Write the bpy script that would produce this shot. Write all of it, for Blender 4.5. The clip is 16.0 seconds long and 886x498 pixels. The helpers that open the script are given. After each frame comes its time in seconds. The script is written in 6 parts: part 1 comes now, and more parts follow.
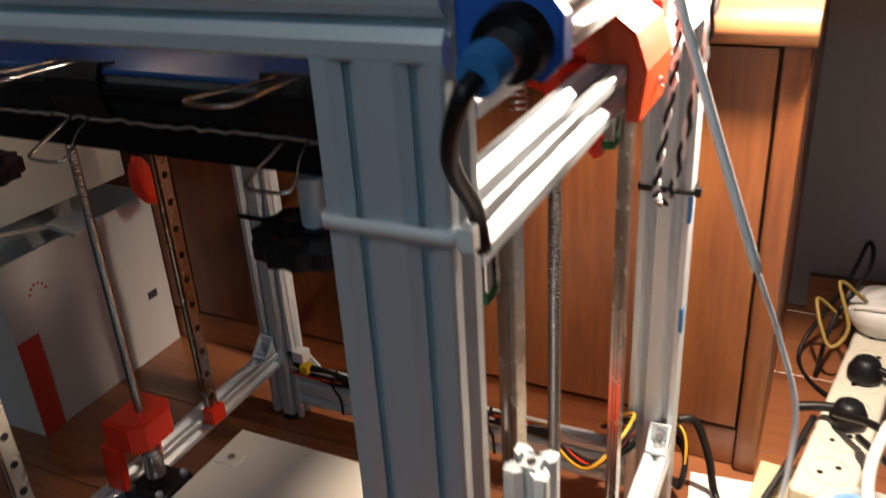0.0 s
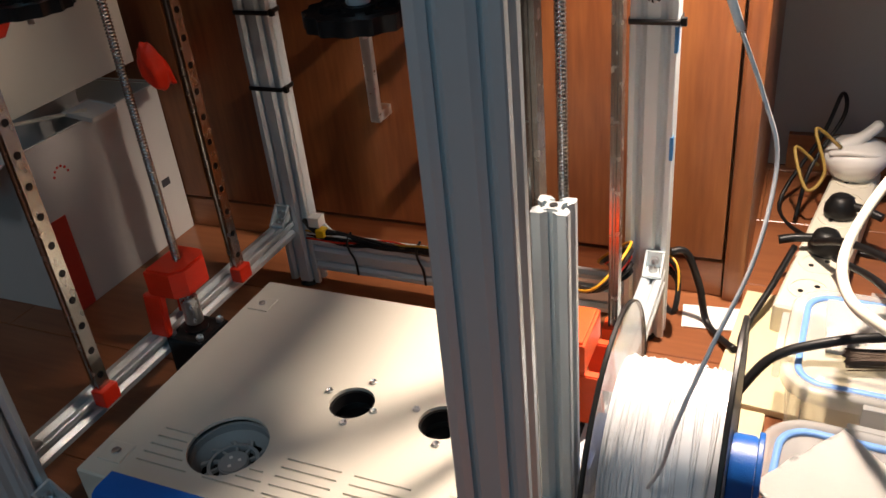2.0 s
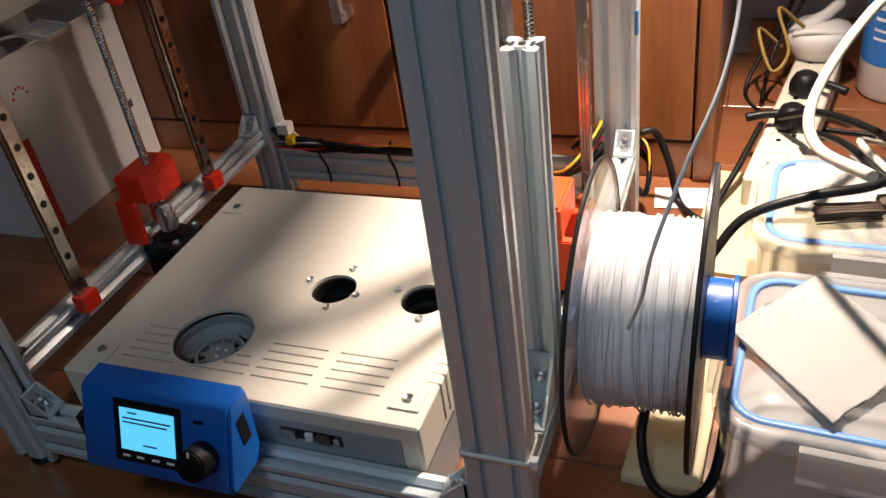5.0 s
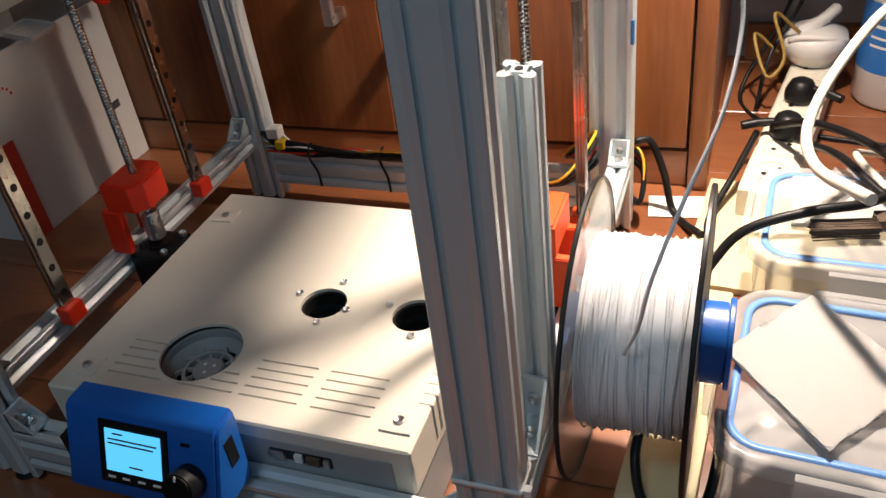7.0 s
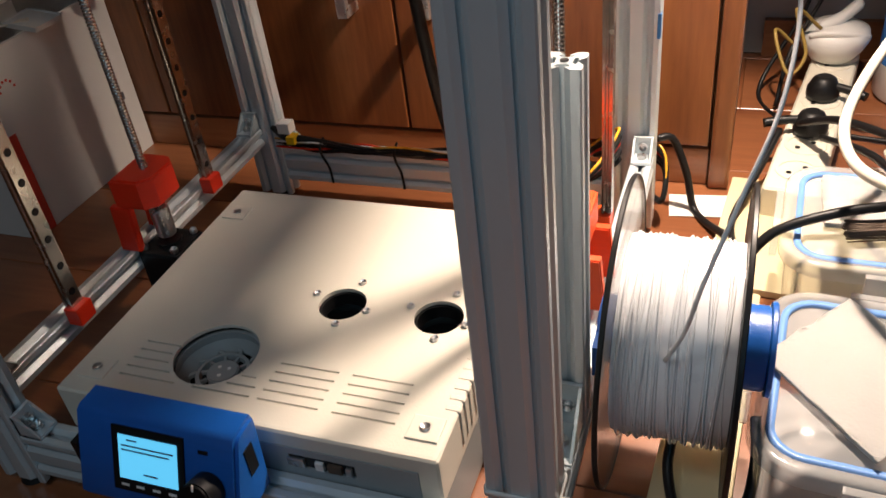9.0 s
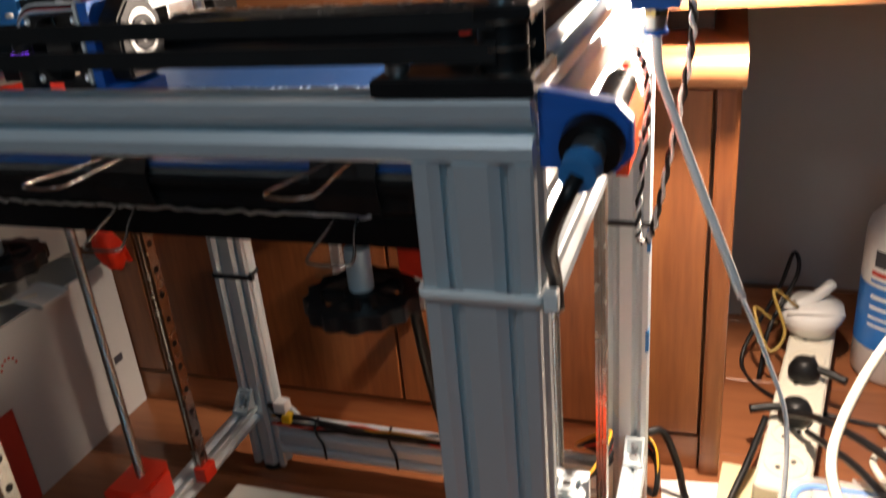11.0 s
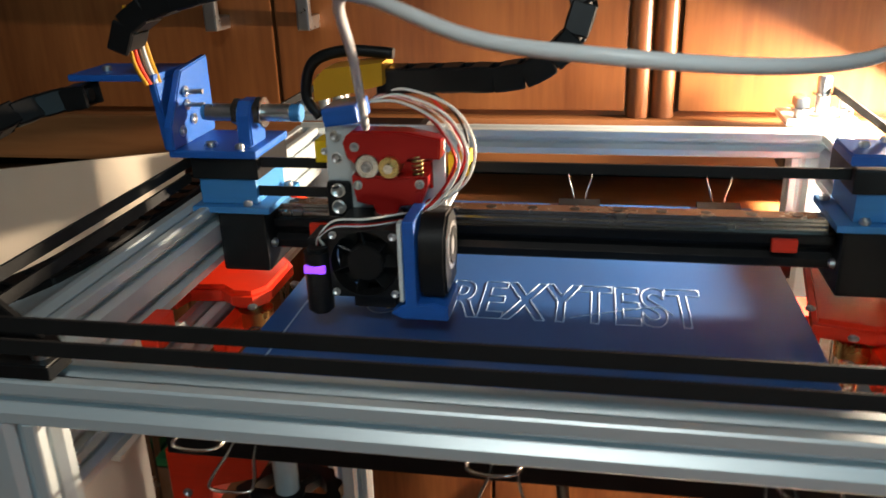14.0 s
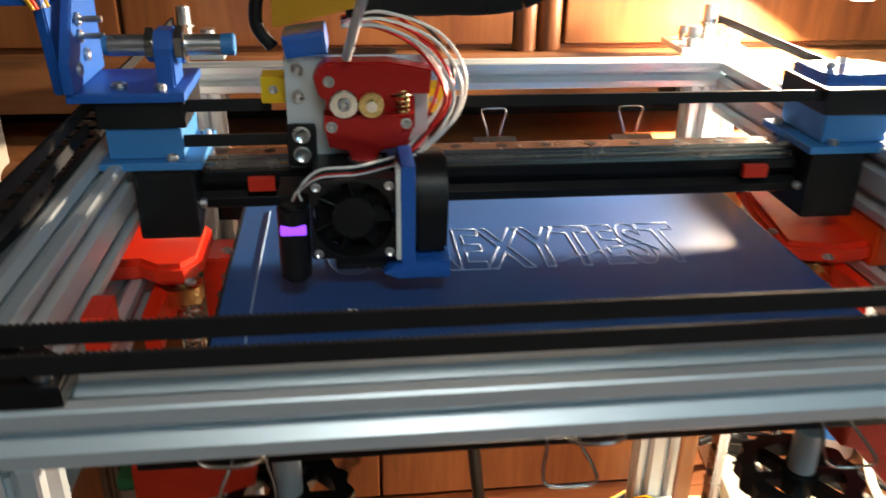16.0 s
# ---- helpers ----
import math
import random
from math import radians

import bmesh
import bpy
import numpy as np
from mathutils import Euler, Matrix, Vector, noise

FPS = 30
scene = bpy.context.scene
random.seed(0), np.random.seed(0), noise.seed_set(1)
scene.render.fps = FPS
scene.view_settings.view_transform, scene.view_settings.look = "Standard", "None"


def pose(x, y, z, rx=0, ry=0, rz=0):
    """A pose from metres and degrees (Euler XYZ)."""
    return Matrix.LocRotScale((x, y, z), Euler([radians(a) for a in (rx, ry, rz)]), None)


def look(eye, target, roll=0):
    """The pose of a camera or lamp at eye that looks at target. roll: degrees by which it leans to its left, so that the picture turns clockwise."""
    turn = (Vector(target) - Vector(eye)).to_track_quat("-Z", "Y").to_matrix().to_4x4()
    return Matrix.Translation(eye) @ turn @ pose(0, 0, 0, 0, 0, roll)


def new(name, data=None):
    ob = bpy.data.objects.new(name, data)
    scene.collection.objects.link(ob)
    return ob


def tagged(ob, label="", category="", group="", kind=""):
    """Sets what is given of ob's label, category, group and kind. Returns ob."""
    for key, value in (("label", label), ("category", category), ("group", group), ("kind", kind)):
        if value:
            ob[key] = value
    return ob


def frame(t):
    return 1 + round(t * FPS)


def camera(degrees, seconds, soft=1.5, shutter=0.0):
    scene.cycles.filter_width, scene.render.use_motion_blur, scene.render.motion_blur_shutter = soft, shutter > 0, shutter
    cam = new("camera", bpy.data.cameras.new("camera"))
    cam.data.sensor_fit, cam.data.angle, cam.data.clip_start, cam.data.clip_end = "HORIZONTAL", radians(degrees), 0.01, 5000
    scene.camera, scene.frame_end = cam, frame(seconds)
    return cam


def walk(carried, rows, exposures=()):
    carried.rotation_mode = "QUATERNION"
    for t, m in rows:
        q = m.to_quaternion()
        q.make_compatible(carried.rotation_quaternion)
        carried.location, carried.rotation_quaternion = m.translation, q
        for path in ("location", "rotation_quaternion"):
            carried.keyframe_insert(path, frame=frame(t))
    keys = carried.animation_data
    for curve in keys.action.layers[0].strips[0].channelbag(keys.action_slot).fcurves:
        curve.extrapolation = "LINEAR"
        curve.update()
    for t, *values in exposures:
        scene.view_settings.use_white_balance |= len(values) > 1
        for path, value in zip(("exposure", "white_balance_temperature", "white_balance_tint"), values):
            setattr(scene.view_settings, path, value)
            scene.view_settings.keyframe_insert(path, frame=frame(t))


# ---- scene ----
cam = camera(56.1, 16.0, shutter=0.5)
PATH = [
    (0, (0.089, -0.183, 0.529), (-0.718, 1.425, -0.343), -3.5),
    (0.5, (0.122, -0.235, 0.516), (-0.672, 1.381, -0.355), -3.7),
    (1, (0.114, -0.262, 0.513), (-0.662, 1.334, -0.409), -5.6),
    (1.5, (0.098, -0.26, 0.486), (-0.659, 1.304, -0.505), -6.0),
    (2, (0.1, -0.276, 0.484), (-0.649, 1.281, -0.523), -6.0),
    (2.5, (0.107, -0.286, 0.465), (-0.628, 1.268, -0.556), -6.4),
    (3, (0.106, -0.302, 0.443), (-0.619, 1.229, -0.619), -7.4),
    (3.5, (0.109, -0.311, 0.44), (-0.6, 1.21, -0.647), -8.3),
    (6, (0.103, -0.297, 0.448), (-0.555, 1.209, -0.693), -8.4),
    (6.5, (0.104, -0.291, 0.452), (-0.547, 1.212, -0.696), -8.3),
    (7, (0.098, -0.287, 0.454), (-0.552, 1.213, -0.697), -8.0),
    (7.5, (0.088, -0.297, 0.447), (-0.562, 1.2, -0.708), -7.8),
    (8, (0.08, -0.3, 0.439), (-0.567, 1.194, -0.723), -7.4),
    (8.2, (0.079, -0.296, 0.438), (-0.568, 1.194, -0.728), -7.1),
    (10.3, (0.057, -0.253, 0.51), (-0.561, 1.327, -0.548), -7.4),
    (10.5, (0.058, -0.249, 0.527), (-0.564, 1.371, -0.469), -6.8),
    (11, (0.055, -0.235, 0.563), (-0.574, 1.477, -0.257), -5.3),
    (11.5, (0.076, -0.221, 0.594), (-0.545, 1.55, -0.097), -3.8),
    (12, (0.085, -0.202, 0.632), (-0.529, 1.58, -0.035), -3.8),
    (12.5, (0.071, -0.194, 0.664), (-0.529, 1.581, -0.035), -4.1),
    (13, (0.01, -0.203, 0.671), (-0.577, 1.571, -0.042), -4.3),
    (13.5, (-0.1, -0.221, 0.674), (-0.62, 1.574, -0.04), -3.3),
    (14, (-0.19, -0.242, 0.658), (-0.539, 1.586, -0.074), -1.8),
    (14.5, (-0.253, -0.257, 0.655), (-0.32, 1.584, -0.123), -1.0),
    (15, (-0.282, -0.257, 0.637), (-0.086, 1.565, -0.165), 1.1),
    (15.5, (-0.29, -0.242, 0.634), (-0.04, 1.564, -0.189), 1.2),
    (16, (-0.309, -0.198, 0.639), (-0.09, 1.599, -0.211), 0.9),
]
walk(cam, [(r[0], look(*r[1:])) for r in PATH], [(0, -0.3, 6800, 19), (1.5, -0.28, 6700, 19), (3.5, -0.12, 6500, 19), (7, -0.12, 6500, 19), (10.5, -0.32, 6900, 21), (11.5, 0, 6700, 16), (12.5, 0.14, 6700, 13), (13.5, 0.38, 7200, 13), (14, 0.5, 7400, 14), (15, 0.42, 7400, 16), (16, 0.58, 7300, 15)])

# ---- world and lights ----
world = bpy.data.worlds.new("room_world")
scene.world = world
world.use_nodes = True
world.node_tree.nodes["Background"].inputs[0].default_value = (0.6, 0.7, 0.9, 1)
world.node_tree.nodes["Background"].inputs[1].default_value = 0.001

FLOOR = -0.042
LAMP = Vector((0.087, 0.437, 0.5545))
LAMP_DIR = Vector((-0.47, -0.37, -0.80)).normalized()


def area(name, at, way, size, power, colour, spread=180.0):
    data = bpy.data.lights.new(name, "AREA")
    data.shape, data.size, data.energy, data.color = "DISK", size, power, colour
    ob = new(name, data)
    ob.matrix_world = look(at, at + way)
    data.spread = radians(spread)
    return ob


area("lamp_light", LAMP + LAMP_DIR * 0.004, LAMP_DIR, 0.040, 11.0, (1.0, 0.87, 0.70), 174.0)
# Added unseen fill, hung well below the ceiling to brighten the front faces.
area("overhead_fill", Vector((-0.20, -0.60, 1.20)), Vector((0, 0.1, -1)), 0.25, 2.6, (0.82, 0.95, 1.0))
# Added cool fill from the front, floating free; no window is built there.
area("front_fill", Vector((0.40, -1.20, 0.95)), Vector((-0.3, 1, -0.35)), 0.6, 3.0, (0.30, 0.74, 1.0))

# ---- materials ----
MATS = {}


def mat(name, colour, rough=0.5, metal=0.0, var=0.12, scale=40.0, bump=0.1, stretch=(1, 1, 1), fine=600.0, coat=0.0, spec=0.5, emit=0.0):
    m = bpy.data.materials.new(name)
    m.use_nodes = True
    nt = m.node_tree
    b = nt.nodes["Principled BSDF"]
    tc = nt.nodes.new("ShaderNodeTexCoord")
    mp = nt.nodes.new("ShaderNodeMapping")
    mp.inputs["Scale"].default_value = stretch
    nt.links.new(tc.outputs["Object"], mp.inputs[0])
    n1 = nt.nodes.new("ShaderNodeTexNoise")
    n1.inputs["Scale"].default_value, n1.inputs["Detail"].default_value = scale, 5
    n2 = nt.nodes.new("ShaderNodeTexNoise")
    n2.inputs["Scale"].default_value, n2.inputs["Detail"].default_value = fine, 3
    nt.links.new(mp.outputs[0], n1.inputs[0])
    nt.links.new(mp.outputs[0], n2.inputs[0])
    rnd = nt.nodes.new("ShaderNodeObjectInfo")
    mix = nt.nodes.new("ShaderNodeMix")
    mix.data_type = "RGBA"
    mix.inputs[6].default_value = (*[max(0, c * (1 - var)) for c in colour], 1)
    mix.inputs[7].default_value = (*[min(1, c * (1 + var)) for c in colour], 1)
    add = nt.nodes.new("ShaderNodeMath")
    add.operation = "MULTIPLY_ADD"
    nt.links.new(rnd.outputs["Random"], add.inputs[0])
    add.inputs[1].default_value = 0.25
    nt.links.new(n1.outputs[0], add.inputs[2])
    nt.links.new(add.outputs[0], mix.inputs[0])
    nt.links.new(mix.outputs[2], b.inputs["Base Color"])
    rr = nt.nodes.new("ShaderNodeMapRange")
    rr.inputs[3].default_value, rr.inputs[4].default_value = max(0.03, rough - 0.1), min(1, rough + 0.1)
    nt.links.new(n1.outputs[0], rr.inputs[0])
    nt.links.new(rr.outputs[0], b.inputs["Roughness"])
    b.inputs["Metallic"].default_value = metal
    b.inputs["Coat Weight"].default_value = coat
    b.inputs["Specular IOR Level"].default_value = spec
    if bump:
        bp = nt.nodes.new("ShaderNodeBump")
        bp.inputs["Strength"].default_value, bp.inputs["Distance"].default_value = bump, 0.0006
        nt.links.new(n2.outputs[0], bp.inputs["Height"])
        nt.links.new(bp.outputs[0], b.inputs["Normal"])
    if emit:
        b.inputs["Emission Color"].default_value = (*colour, 1)
        b.inputs["Emission Strength"].default_value = emit
    MATS[name] = m
    return m


def wood(name, dark, light, rough=0.4, along="z", scale=14.0, coat=0.2):
    m = bpy.data.materials.new(name)
    m.use_nodes = True
    nt = m.node_tree
    b = nt.nodes["Principled BSDF"]
    tc = nt.nodes.new("ShaderNodeTexCoord")
    rnd = nt.nodes.new("ShaderNodeObjectInfo")
    off = nt.nodes.new("ShaderNodeVectorMath")
    off.operation = "ADD"
    sc = nt.nodes.new("ShaderNodeMath")
    sc.operation = "MULTIPLY"
    sc.inputs[1].default_value = 7.0
    nt.links.new(rnd.outputs["Random"], sc.inputs[0])
    nt.links.new(tc.outputs["Object"], off.inputs[0])
    nt.links.new(sc.outputs[0], off.inputs[1])
    mp = nt.nodes.new("ShaderNodeMapping")
    mp.inputs["Scale"].default_value = {"x": (0.09, 1, 1), "y": (1, 0.09, 1), "z": (1, 1, 0.09)}[along]
    nt.links.new(off.outputs[0], mp.inputs[0])
    n1 = nt.nodes.new("ShaderNodeTexNoise")
    n1.inputs["Scale"].default_value, n1.inputs["Detail"].default_value, n1.inputs["Distortion"].default_value = scale, 6, 0.6
    n2 = nt.nodes.new("ShaderNodeTexNoise")
    n2.inputs["Scale"].default_value, n2.inputs["Detail"].default_value = scale * 14, 4
    nt.links.new(mp.outputs[0], n1.inputs[0])
    nt.links.new(mp.outputs[0], n2.inputs[0])
    ad = nt.nodes.new("ShaderNodeMath")
    ad.operation = "MULTIPLY_ADD"
    nt.links.new(n2.outputs[0], ad.inputs[0])
    ad.inputs[1].default_value = 0.45
    nt.links.new(n1.outputs[0], ad.inputs[2])
    ramp = nt.nodes.new("ShaderNodeValToRGB")
    ramp.color_ramp.elements[0].position, ramp.color_ramp.elements[1].position = 0.45, 1.0
    ramp.color_ramp.elements[0].color, ramp.color_ramp.elements[1].color = (*dark, 1), (*light, 1)
    nt.links.new(ad.outputs[0], ramp.inputs[0])
    nt.links.new(ramp.outputs[0], b.inputs["Base Color"])
    b.inputs["Roughness"].default_value = rough
    b.inputs["Coat Weight"].default_value = coat
    b.inputs["Coat Roughness"].default_value = 0.25
    bp = nt.nodes.new("ShaderNodeBump")
    bp.inputs["Strength"].default_value, bp.inputs["Distance"].default_value = 0.12, 0.0005
    nt.links.new(n2.outputs[0], bp.inputs["Height"])
    nt.links.new(bp.outputs[0], b.inputs["Normal"])
    return m


ALU = mat("anodised_aluminium", (0.64, 0.71, 0.74), 0.40, 0.45, 0.06, 60, 0.08, (1, 1, 0.05))
STEEL = mat("polished_steel", (0.62, 0.60, 0.57), 0.22, 1.0, 0.1, 80, 0.04)
ZINC = mat("zinc_plated_steel", (0.66, 0.66, 0.66), 0.3, 0.95, 0.12, 120, 0.08)
RAIL = mat("rail_steel", (0.42, 0.40, 0.37), 0.25, 1.0, 0.12, 90, 0.05)
BRASS = mat("brass", (0.62, 0.46, 0.20), 0.28, 1.0, 0.1, 90, 0.05)
BLACK = mat("black_plastic", (0.008, 0.008, 0.0085), 0.40, 0, 0.3, 90, 0.12, spec=0.3)
RUBBER = mat("black_rubber", (0.010, 0.010, 0.010), 0.6, 0, 0.3, 90, 0.2, spec=0.3)
BLACKALU = mat("black_anodised_aluminium", (0.010, 0.010, 0.011), 0.33, 0.3, 0.3, 70, 0.08, spec=0.3)
RED = mat("red_printed_plastic", (0.82, 0.034, 0.010), 0.38, 0, 0.12, 60, 0.35, (1, 1, 8))
# Limit bracket's own orange; also stands for red plastic under strong lamplight.
ORANGE_LITRED = mat("orange_and_lamplit_red_plastic", (0.80, 0.075, 0.008), 0.38, 0, 0.1, 60, 0.35, (1, 1, 8))
REDALU = mat("red_anodised_aluminium", (0.50, 0.016, 0.014), 0.3, 0.45, 0.1, 60, 0.08)
BLUE = mat("blue_printed_plastic", (0.004, 0.110, 0.46), 0.35, 0, 0.15, 50, 0.4, (1, 1, 8))
CYAN = mat("light_blue_printed_plastic", (0.03, 0.22, 0.52), 0.4, 0, 0.12, 50, 0.35, (1, 1, 8))
BEDBLUE = mat("blue_bed_sheet", (0.014, 0.085, 0.27), 0.36, 0, 0.16, 22, 0.25, fine=900)
CASE = mat("cream_plastic", (0.66, 0.62, 0.53), 0.5, 0, 0.05, 14, 0.15)
CASEGREY = mat("grey_plastic", (0.30, 0.32, 0.32), 0.5, 0, 0.06, 14, 0.1)
WHITE = mat("white_plastic", (0.78, 0.77, 0.74), 0.4, 0, 0.05, 20, 0.1)
CREAM = mat("cream_strip_plastic", (0.70, 0.66, 0.55), 0.45, 0, 0.06, 20, 0.1)
PAPER = mat("white_paper", (0.80, 0.79, 0.76), 0.85, 0, 0.04, 30, 0.3, fine=400)
CARD = mat("brown_cardboard", (0.46, 0.31, 0.19), 0.85, 0, 0.1, 12, 0.25)
CARDPALE = mat("pale_cardboard", (0.72, 0.63, 0.51), 0.8, 0, 0.06, 12, 0.2)
WHITECARD = mat("white_cardboard", (0.62, 0.60, 0.57), 0.7, 0, 0.05, 10, 0.12)
PALEYELLOW = mat("pale_yellow_board", (0.66, 0.58, 0.36), 0.6, 0, 0.06, 12, 0.15)
TUBEWHITE = mat("white_ptfe", (0.88, 0.88, 0.87), 0.35, 0, 0.03, 30, 0.05)
FILAMENT = mat("white_filament", (0.80, 0.81, 0.82), 0.3, 0, 0.05, 60, 0.1)
YELLOW = mat("yellow_printed_plastic", (0.80, 0.52, 0.01), 0.4, 0, 0.1, 50, 0.3)
AMBER = mat("orange_tape", (0.62, 0.30, 0.02), 0.35, 0, 0.15, 50, 0.15)
DULLYELLOW = mat("dull_yellow_cable", (0.34, 0.22, 0.05), 0.5, 0, 0.2, 60, 0.1)
GREEN = mat("green_plastic", (0.01, 0.16, 0.05), 0.45, 0, 0.1, 50, 0.1)
# For walls out of view only, darkened to cut bounced light.
WALLUNSEEN = mat("unseen_wall_low_bounce", (0.09, 0.085, 0.08), 0.8, 0, 0.06, 5, 0.2, fine=220)
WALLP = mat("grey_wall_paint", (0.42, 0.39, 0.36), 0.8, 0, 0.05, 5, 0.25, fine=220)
CEIL = mat("white_ceiling_paint", (0.78, 0.77, 0.75), 0.85, 0, 0.04, 5, 0.15)
INKRED = mat("red_ink", (0.60, 0.05, 0.03), 0.6, 0, 0.08, 50, 0)
INKGREY = mat("dark_ink", (0.05, 0.05, 0.06), 0.6, 0, 0.08, 50, 0)
SCRAPE = mat("pale_plastic_trace", (0.28, 0.42, 0.62), 0.5, 0, 0.2, 80, 0)
LABELBLUE = mat("blue_label", (0.02, 0.16, 0.50), 0.4, 0, 0.1, 50, 0)
GASKET = mat("blue_silicone_gasket", (0.16, 0.34, 0.72), 0.35, 0, 0.1, 40, 0.05)
BRISTLE = mat("brown_bristle", (0.09, 0.06, 0.04), 0.7, 0, 0.4, 200, 0.5, (1, 12, 12))
SCREEN = mat("lcd_backlight", (0.10, 0.62, 0.95), 0.3, 0, 0.02, 20, 0, emit=1.0)
LED = mat("violet_led", (0.22, 0.05, 0.95), 0.4, 0, 0.0, 20, 0, emit=1.4)
BULB = mat("lamp_bulb_glow", (1.0, 0.86, 0.66), 0.4, 0, 0.0, 20, 0, emit=30.0)
CHERRY = wood("cherry_door_wood", (0.130, 0.034, 0.010), (0.34, 0.122, 0.038), 0.38, "z", 12)
CHERRYX = wood("cherry_board_wood", (0.20, 0.065, 0.024), (0.44, 0.19, 0.075), 0.36, "x", 12)
CHERRYY = wood("cherry_laminate", (0.17, 0.055, 0.022), (0.36, 0.135, 0.055), 0.30, "x", 9)


def glassy(name, colour, rough, alpha):
    m = bpy.data.materials.new(name)
    m.use_nodes = True
    b = m.node_tree.nodes["Principled BSDF"]
    b.inputs["Base Color"].default_value = (*colour, 1)
    b.inputs["Roughness"].default_value = rough
    b.inputs["Alpha"].default_value = alpha
    n = m.node_tree.nodes.new("ShaderNodeTexNoise")
    n.inputs["Scale"].default_value = 120
    r = m.node_tree.nodes.new("ShaderNodeMapRange")
    r.inputs[3].default_value, r.inputs[4].default_value = rough - 0.04, rough + 0.1
    m.node_tree.links.new(n.outputs[0], r.inputs[0])
    m.node_tree.links.new(r.outputs[0], b.inputs["Roughness"])
    return m


CLEAR = glassy("clear_container_plastic", (0.72, 0.73, 0.72), 0.12, 0.38)
SMOKE = glassy("smoky_clear_plastic", (0.30, 0.30, 0.29), 0.10, 0.45)


# ---- building helpers ----
def link(name, bm, material, parent=None, label=""):
    me = bpy.data.meshes.new(name)
    bm.to_mesh(me)
    bm.free()
    me.materials.append(material)
    ob = new(name, me)
    if parent is not None:
        ob.parent = parent
        ob.matrix_parent_inverse = parent.matrix_basis.inverted()
    if label:
        ob["label"] = label
    return ob


def part(name, bm, material, parent, label=""):
    return link(name, bm, material, parent, label)


def thing(name, label, category, at=(0, 0, 0), group="", kind=""):
    ob = new(name)
    ob.empty_display_size = 0.02
    ob.matrix_basis = Matrix.Translation(at)
    return tagged(ob, label, category, group, kind)


def smooth(bm, angle=35):
    for f in bm.faces:
        f.smooth = True
    for e in bm.edges:
        if len(e.link_faces) == 2 and e.calc_face_angle(0) > radians(angle):
            e.smooth = False
        elif len(e.link_faces) != 2:
            e.smooth = False
    return bm


def box(x0, x1, y0, y1, z0, z1, bevel=0.001, bm=None, m=None, seg=2):
    bm = bm or bmesh.new()
    r = bmesh.ops.create_cube(bm, size=1)
    vs = r["verts"]
    for v in vs:
        v.co = Vector((x0 + (v.co.x + 0.5) * (x1 - x0), y0 + (v.co.y + 0.5) * (y1 - y0), z0 + (v.co.z + 0.5) * (z1 - z0)))
    if bevel:
        es = list({e for v in vs for e in v.link_edges})
        g = bmesh.ops.bevel(bm, geom=es, offset=bevel, segments=seg, affect="EDGES", profile=0.7)
        vs = list({v for v in g["verts"]} | {v for v in vs if v.is_valid})
    if m is not None:
        bmesh.ops.transform(bm, matrix=m, verts=vs)
    return bm


def tilt(at, rx=0, ry=0, rz=0):
    """A turn about a point."""
    return Matrix.Translation(at) @ pose(0, 0, 0, rx, ry, rz) @ Matrix.Translation(-Vector(at))


def cyl(a, b, r, r2=None, seg=24, bm=None, bevel=0.0, caps=True):
    bm = bm or bmesh.new()
    a, b = Vector(a), Vector(b)
    n = (b - a).length
    q = (b - a).to_track_quat("Z", "Y").to_matrix().to_4x4()
    m = Matrix.Translation((a + b) / 2) @ q
    g = bmesh.ops.create_cone(bm, cap_ends=caps, segments=seg, radius1=r, radius2=r if r2 is None else r2, depth=n, matrix=m)
    if bevel:
        es = [e for e in {e for v in g["verts"] for e in v.link_edges} if len(e.link_faces) == 2 and any(len(f.verts) > 4 for f in e.link_faces)]
        bmesh.ops.bevel(bm, geom=es, offset=bevel, segments=2, affect="EDGES")
    return bm


def ring(c, axis, r_out, r_in, half, seg=48, bm=None, bevel=0.0006):
    """A flat ring round axis (0, 1 or 2)."""
    bm = bm or bmesh.new()
    prof = [(r_in, -half), (r_out - bevel, -half), (r_out, -half + bevel), (r_out, half - bevel), (r_out - bevel, half), (r_in, half)]
    return lathe(prof, c, axis, seg, bm, closed=True)


def lathe(prof, c, axis=2, seg=32, bm=None, closed=False):
    bm = bm or bmesh.new()
    rows = []
    for i in range(seg):
        a = 2 * math.pi * i / seg
        row = []
        for r, h in prof:
            u, v = r * math.cos(a), r * math.sin(a)
            p = [(h, u, v), (v, h, u), (u, v, h)][axis]
            row.append(bm.verts.new(Vector(c) + Vector(p)))
        rows.append(row)
    n = len(prof)
    for i in range(seg):
        p, q = rows[i], rows[(i + 1) % seg]
        for j in range(n if closed else n - 1):
            k = (j + 1) % n
            bm.faces.new((p[j], q[j], q[k], p[k]))
    bmesh.ops.remove_doubles(bm, verts=bm.verts, dist=1e-6)
    bmesh.ops.recalc_face_normals(bm, faces=bm.faces)
    return bm


def spline(pts, n=8):
    pts = [Vector(p) for p in pts]
    out = []
    ext = [pts[0] * 2 - pts[1]] + pts + [pts[-1] * 2 - pts[-2]]
    for i in range(1, len(ext) - 2):
        a, b, c, d = ext[i - 1:i + 3]
        for k in range(n):
            t = k / n
            out.append(0.5 * (2 * b + (c - a) * t + (2 * a - 5 * b + 4 * c - d) * t * t + (3 * b - a - 3 * c + d) * t ** 3))
    return out + [pts[-1]]


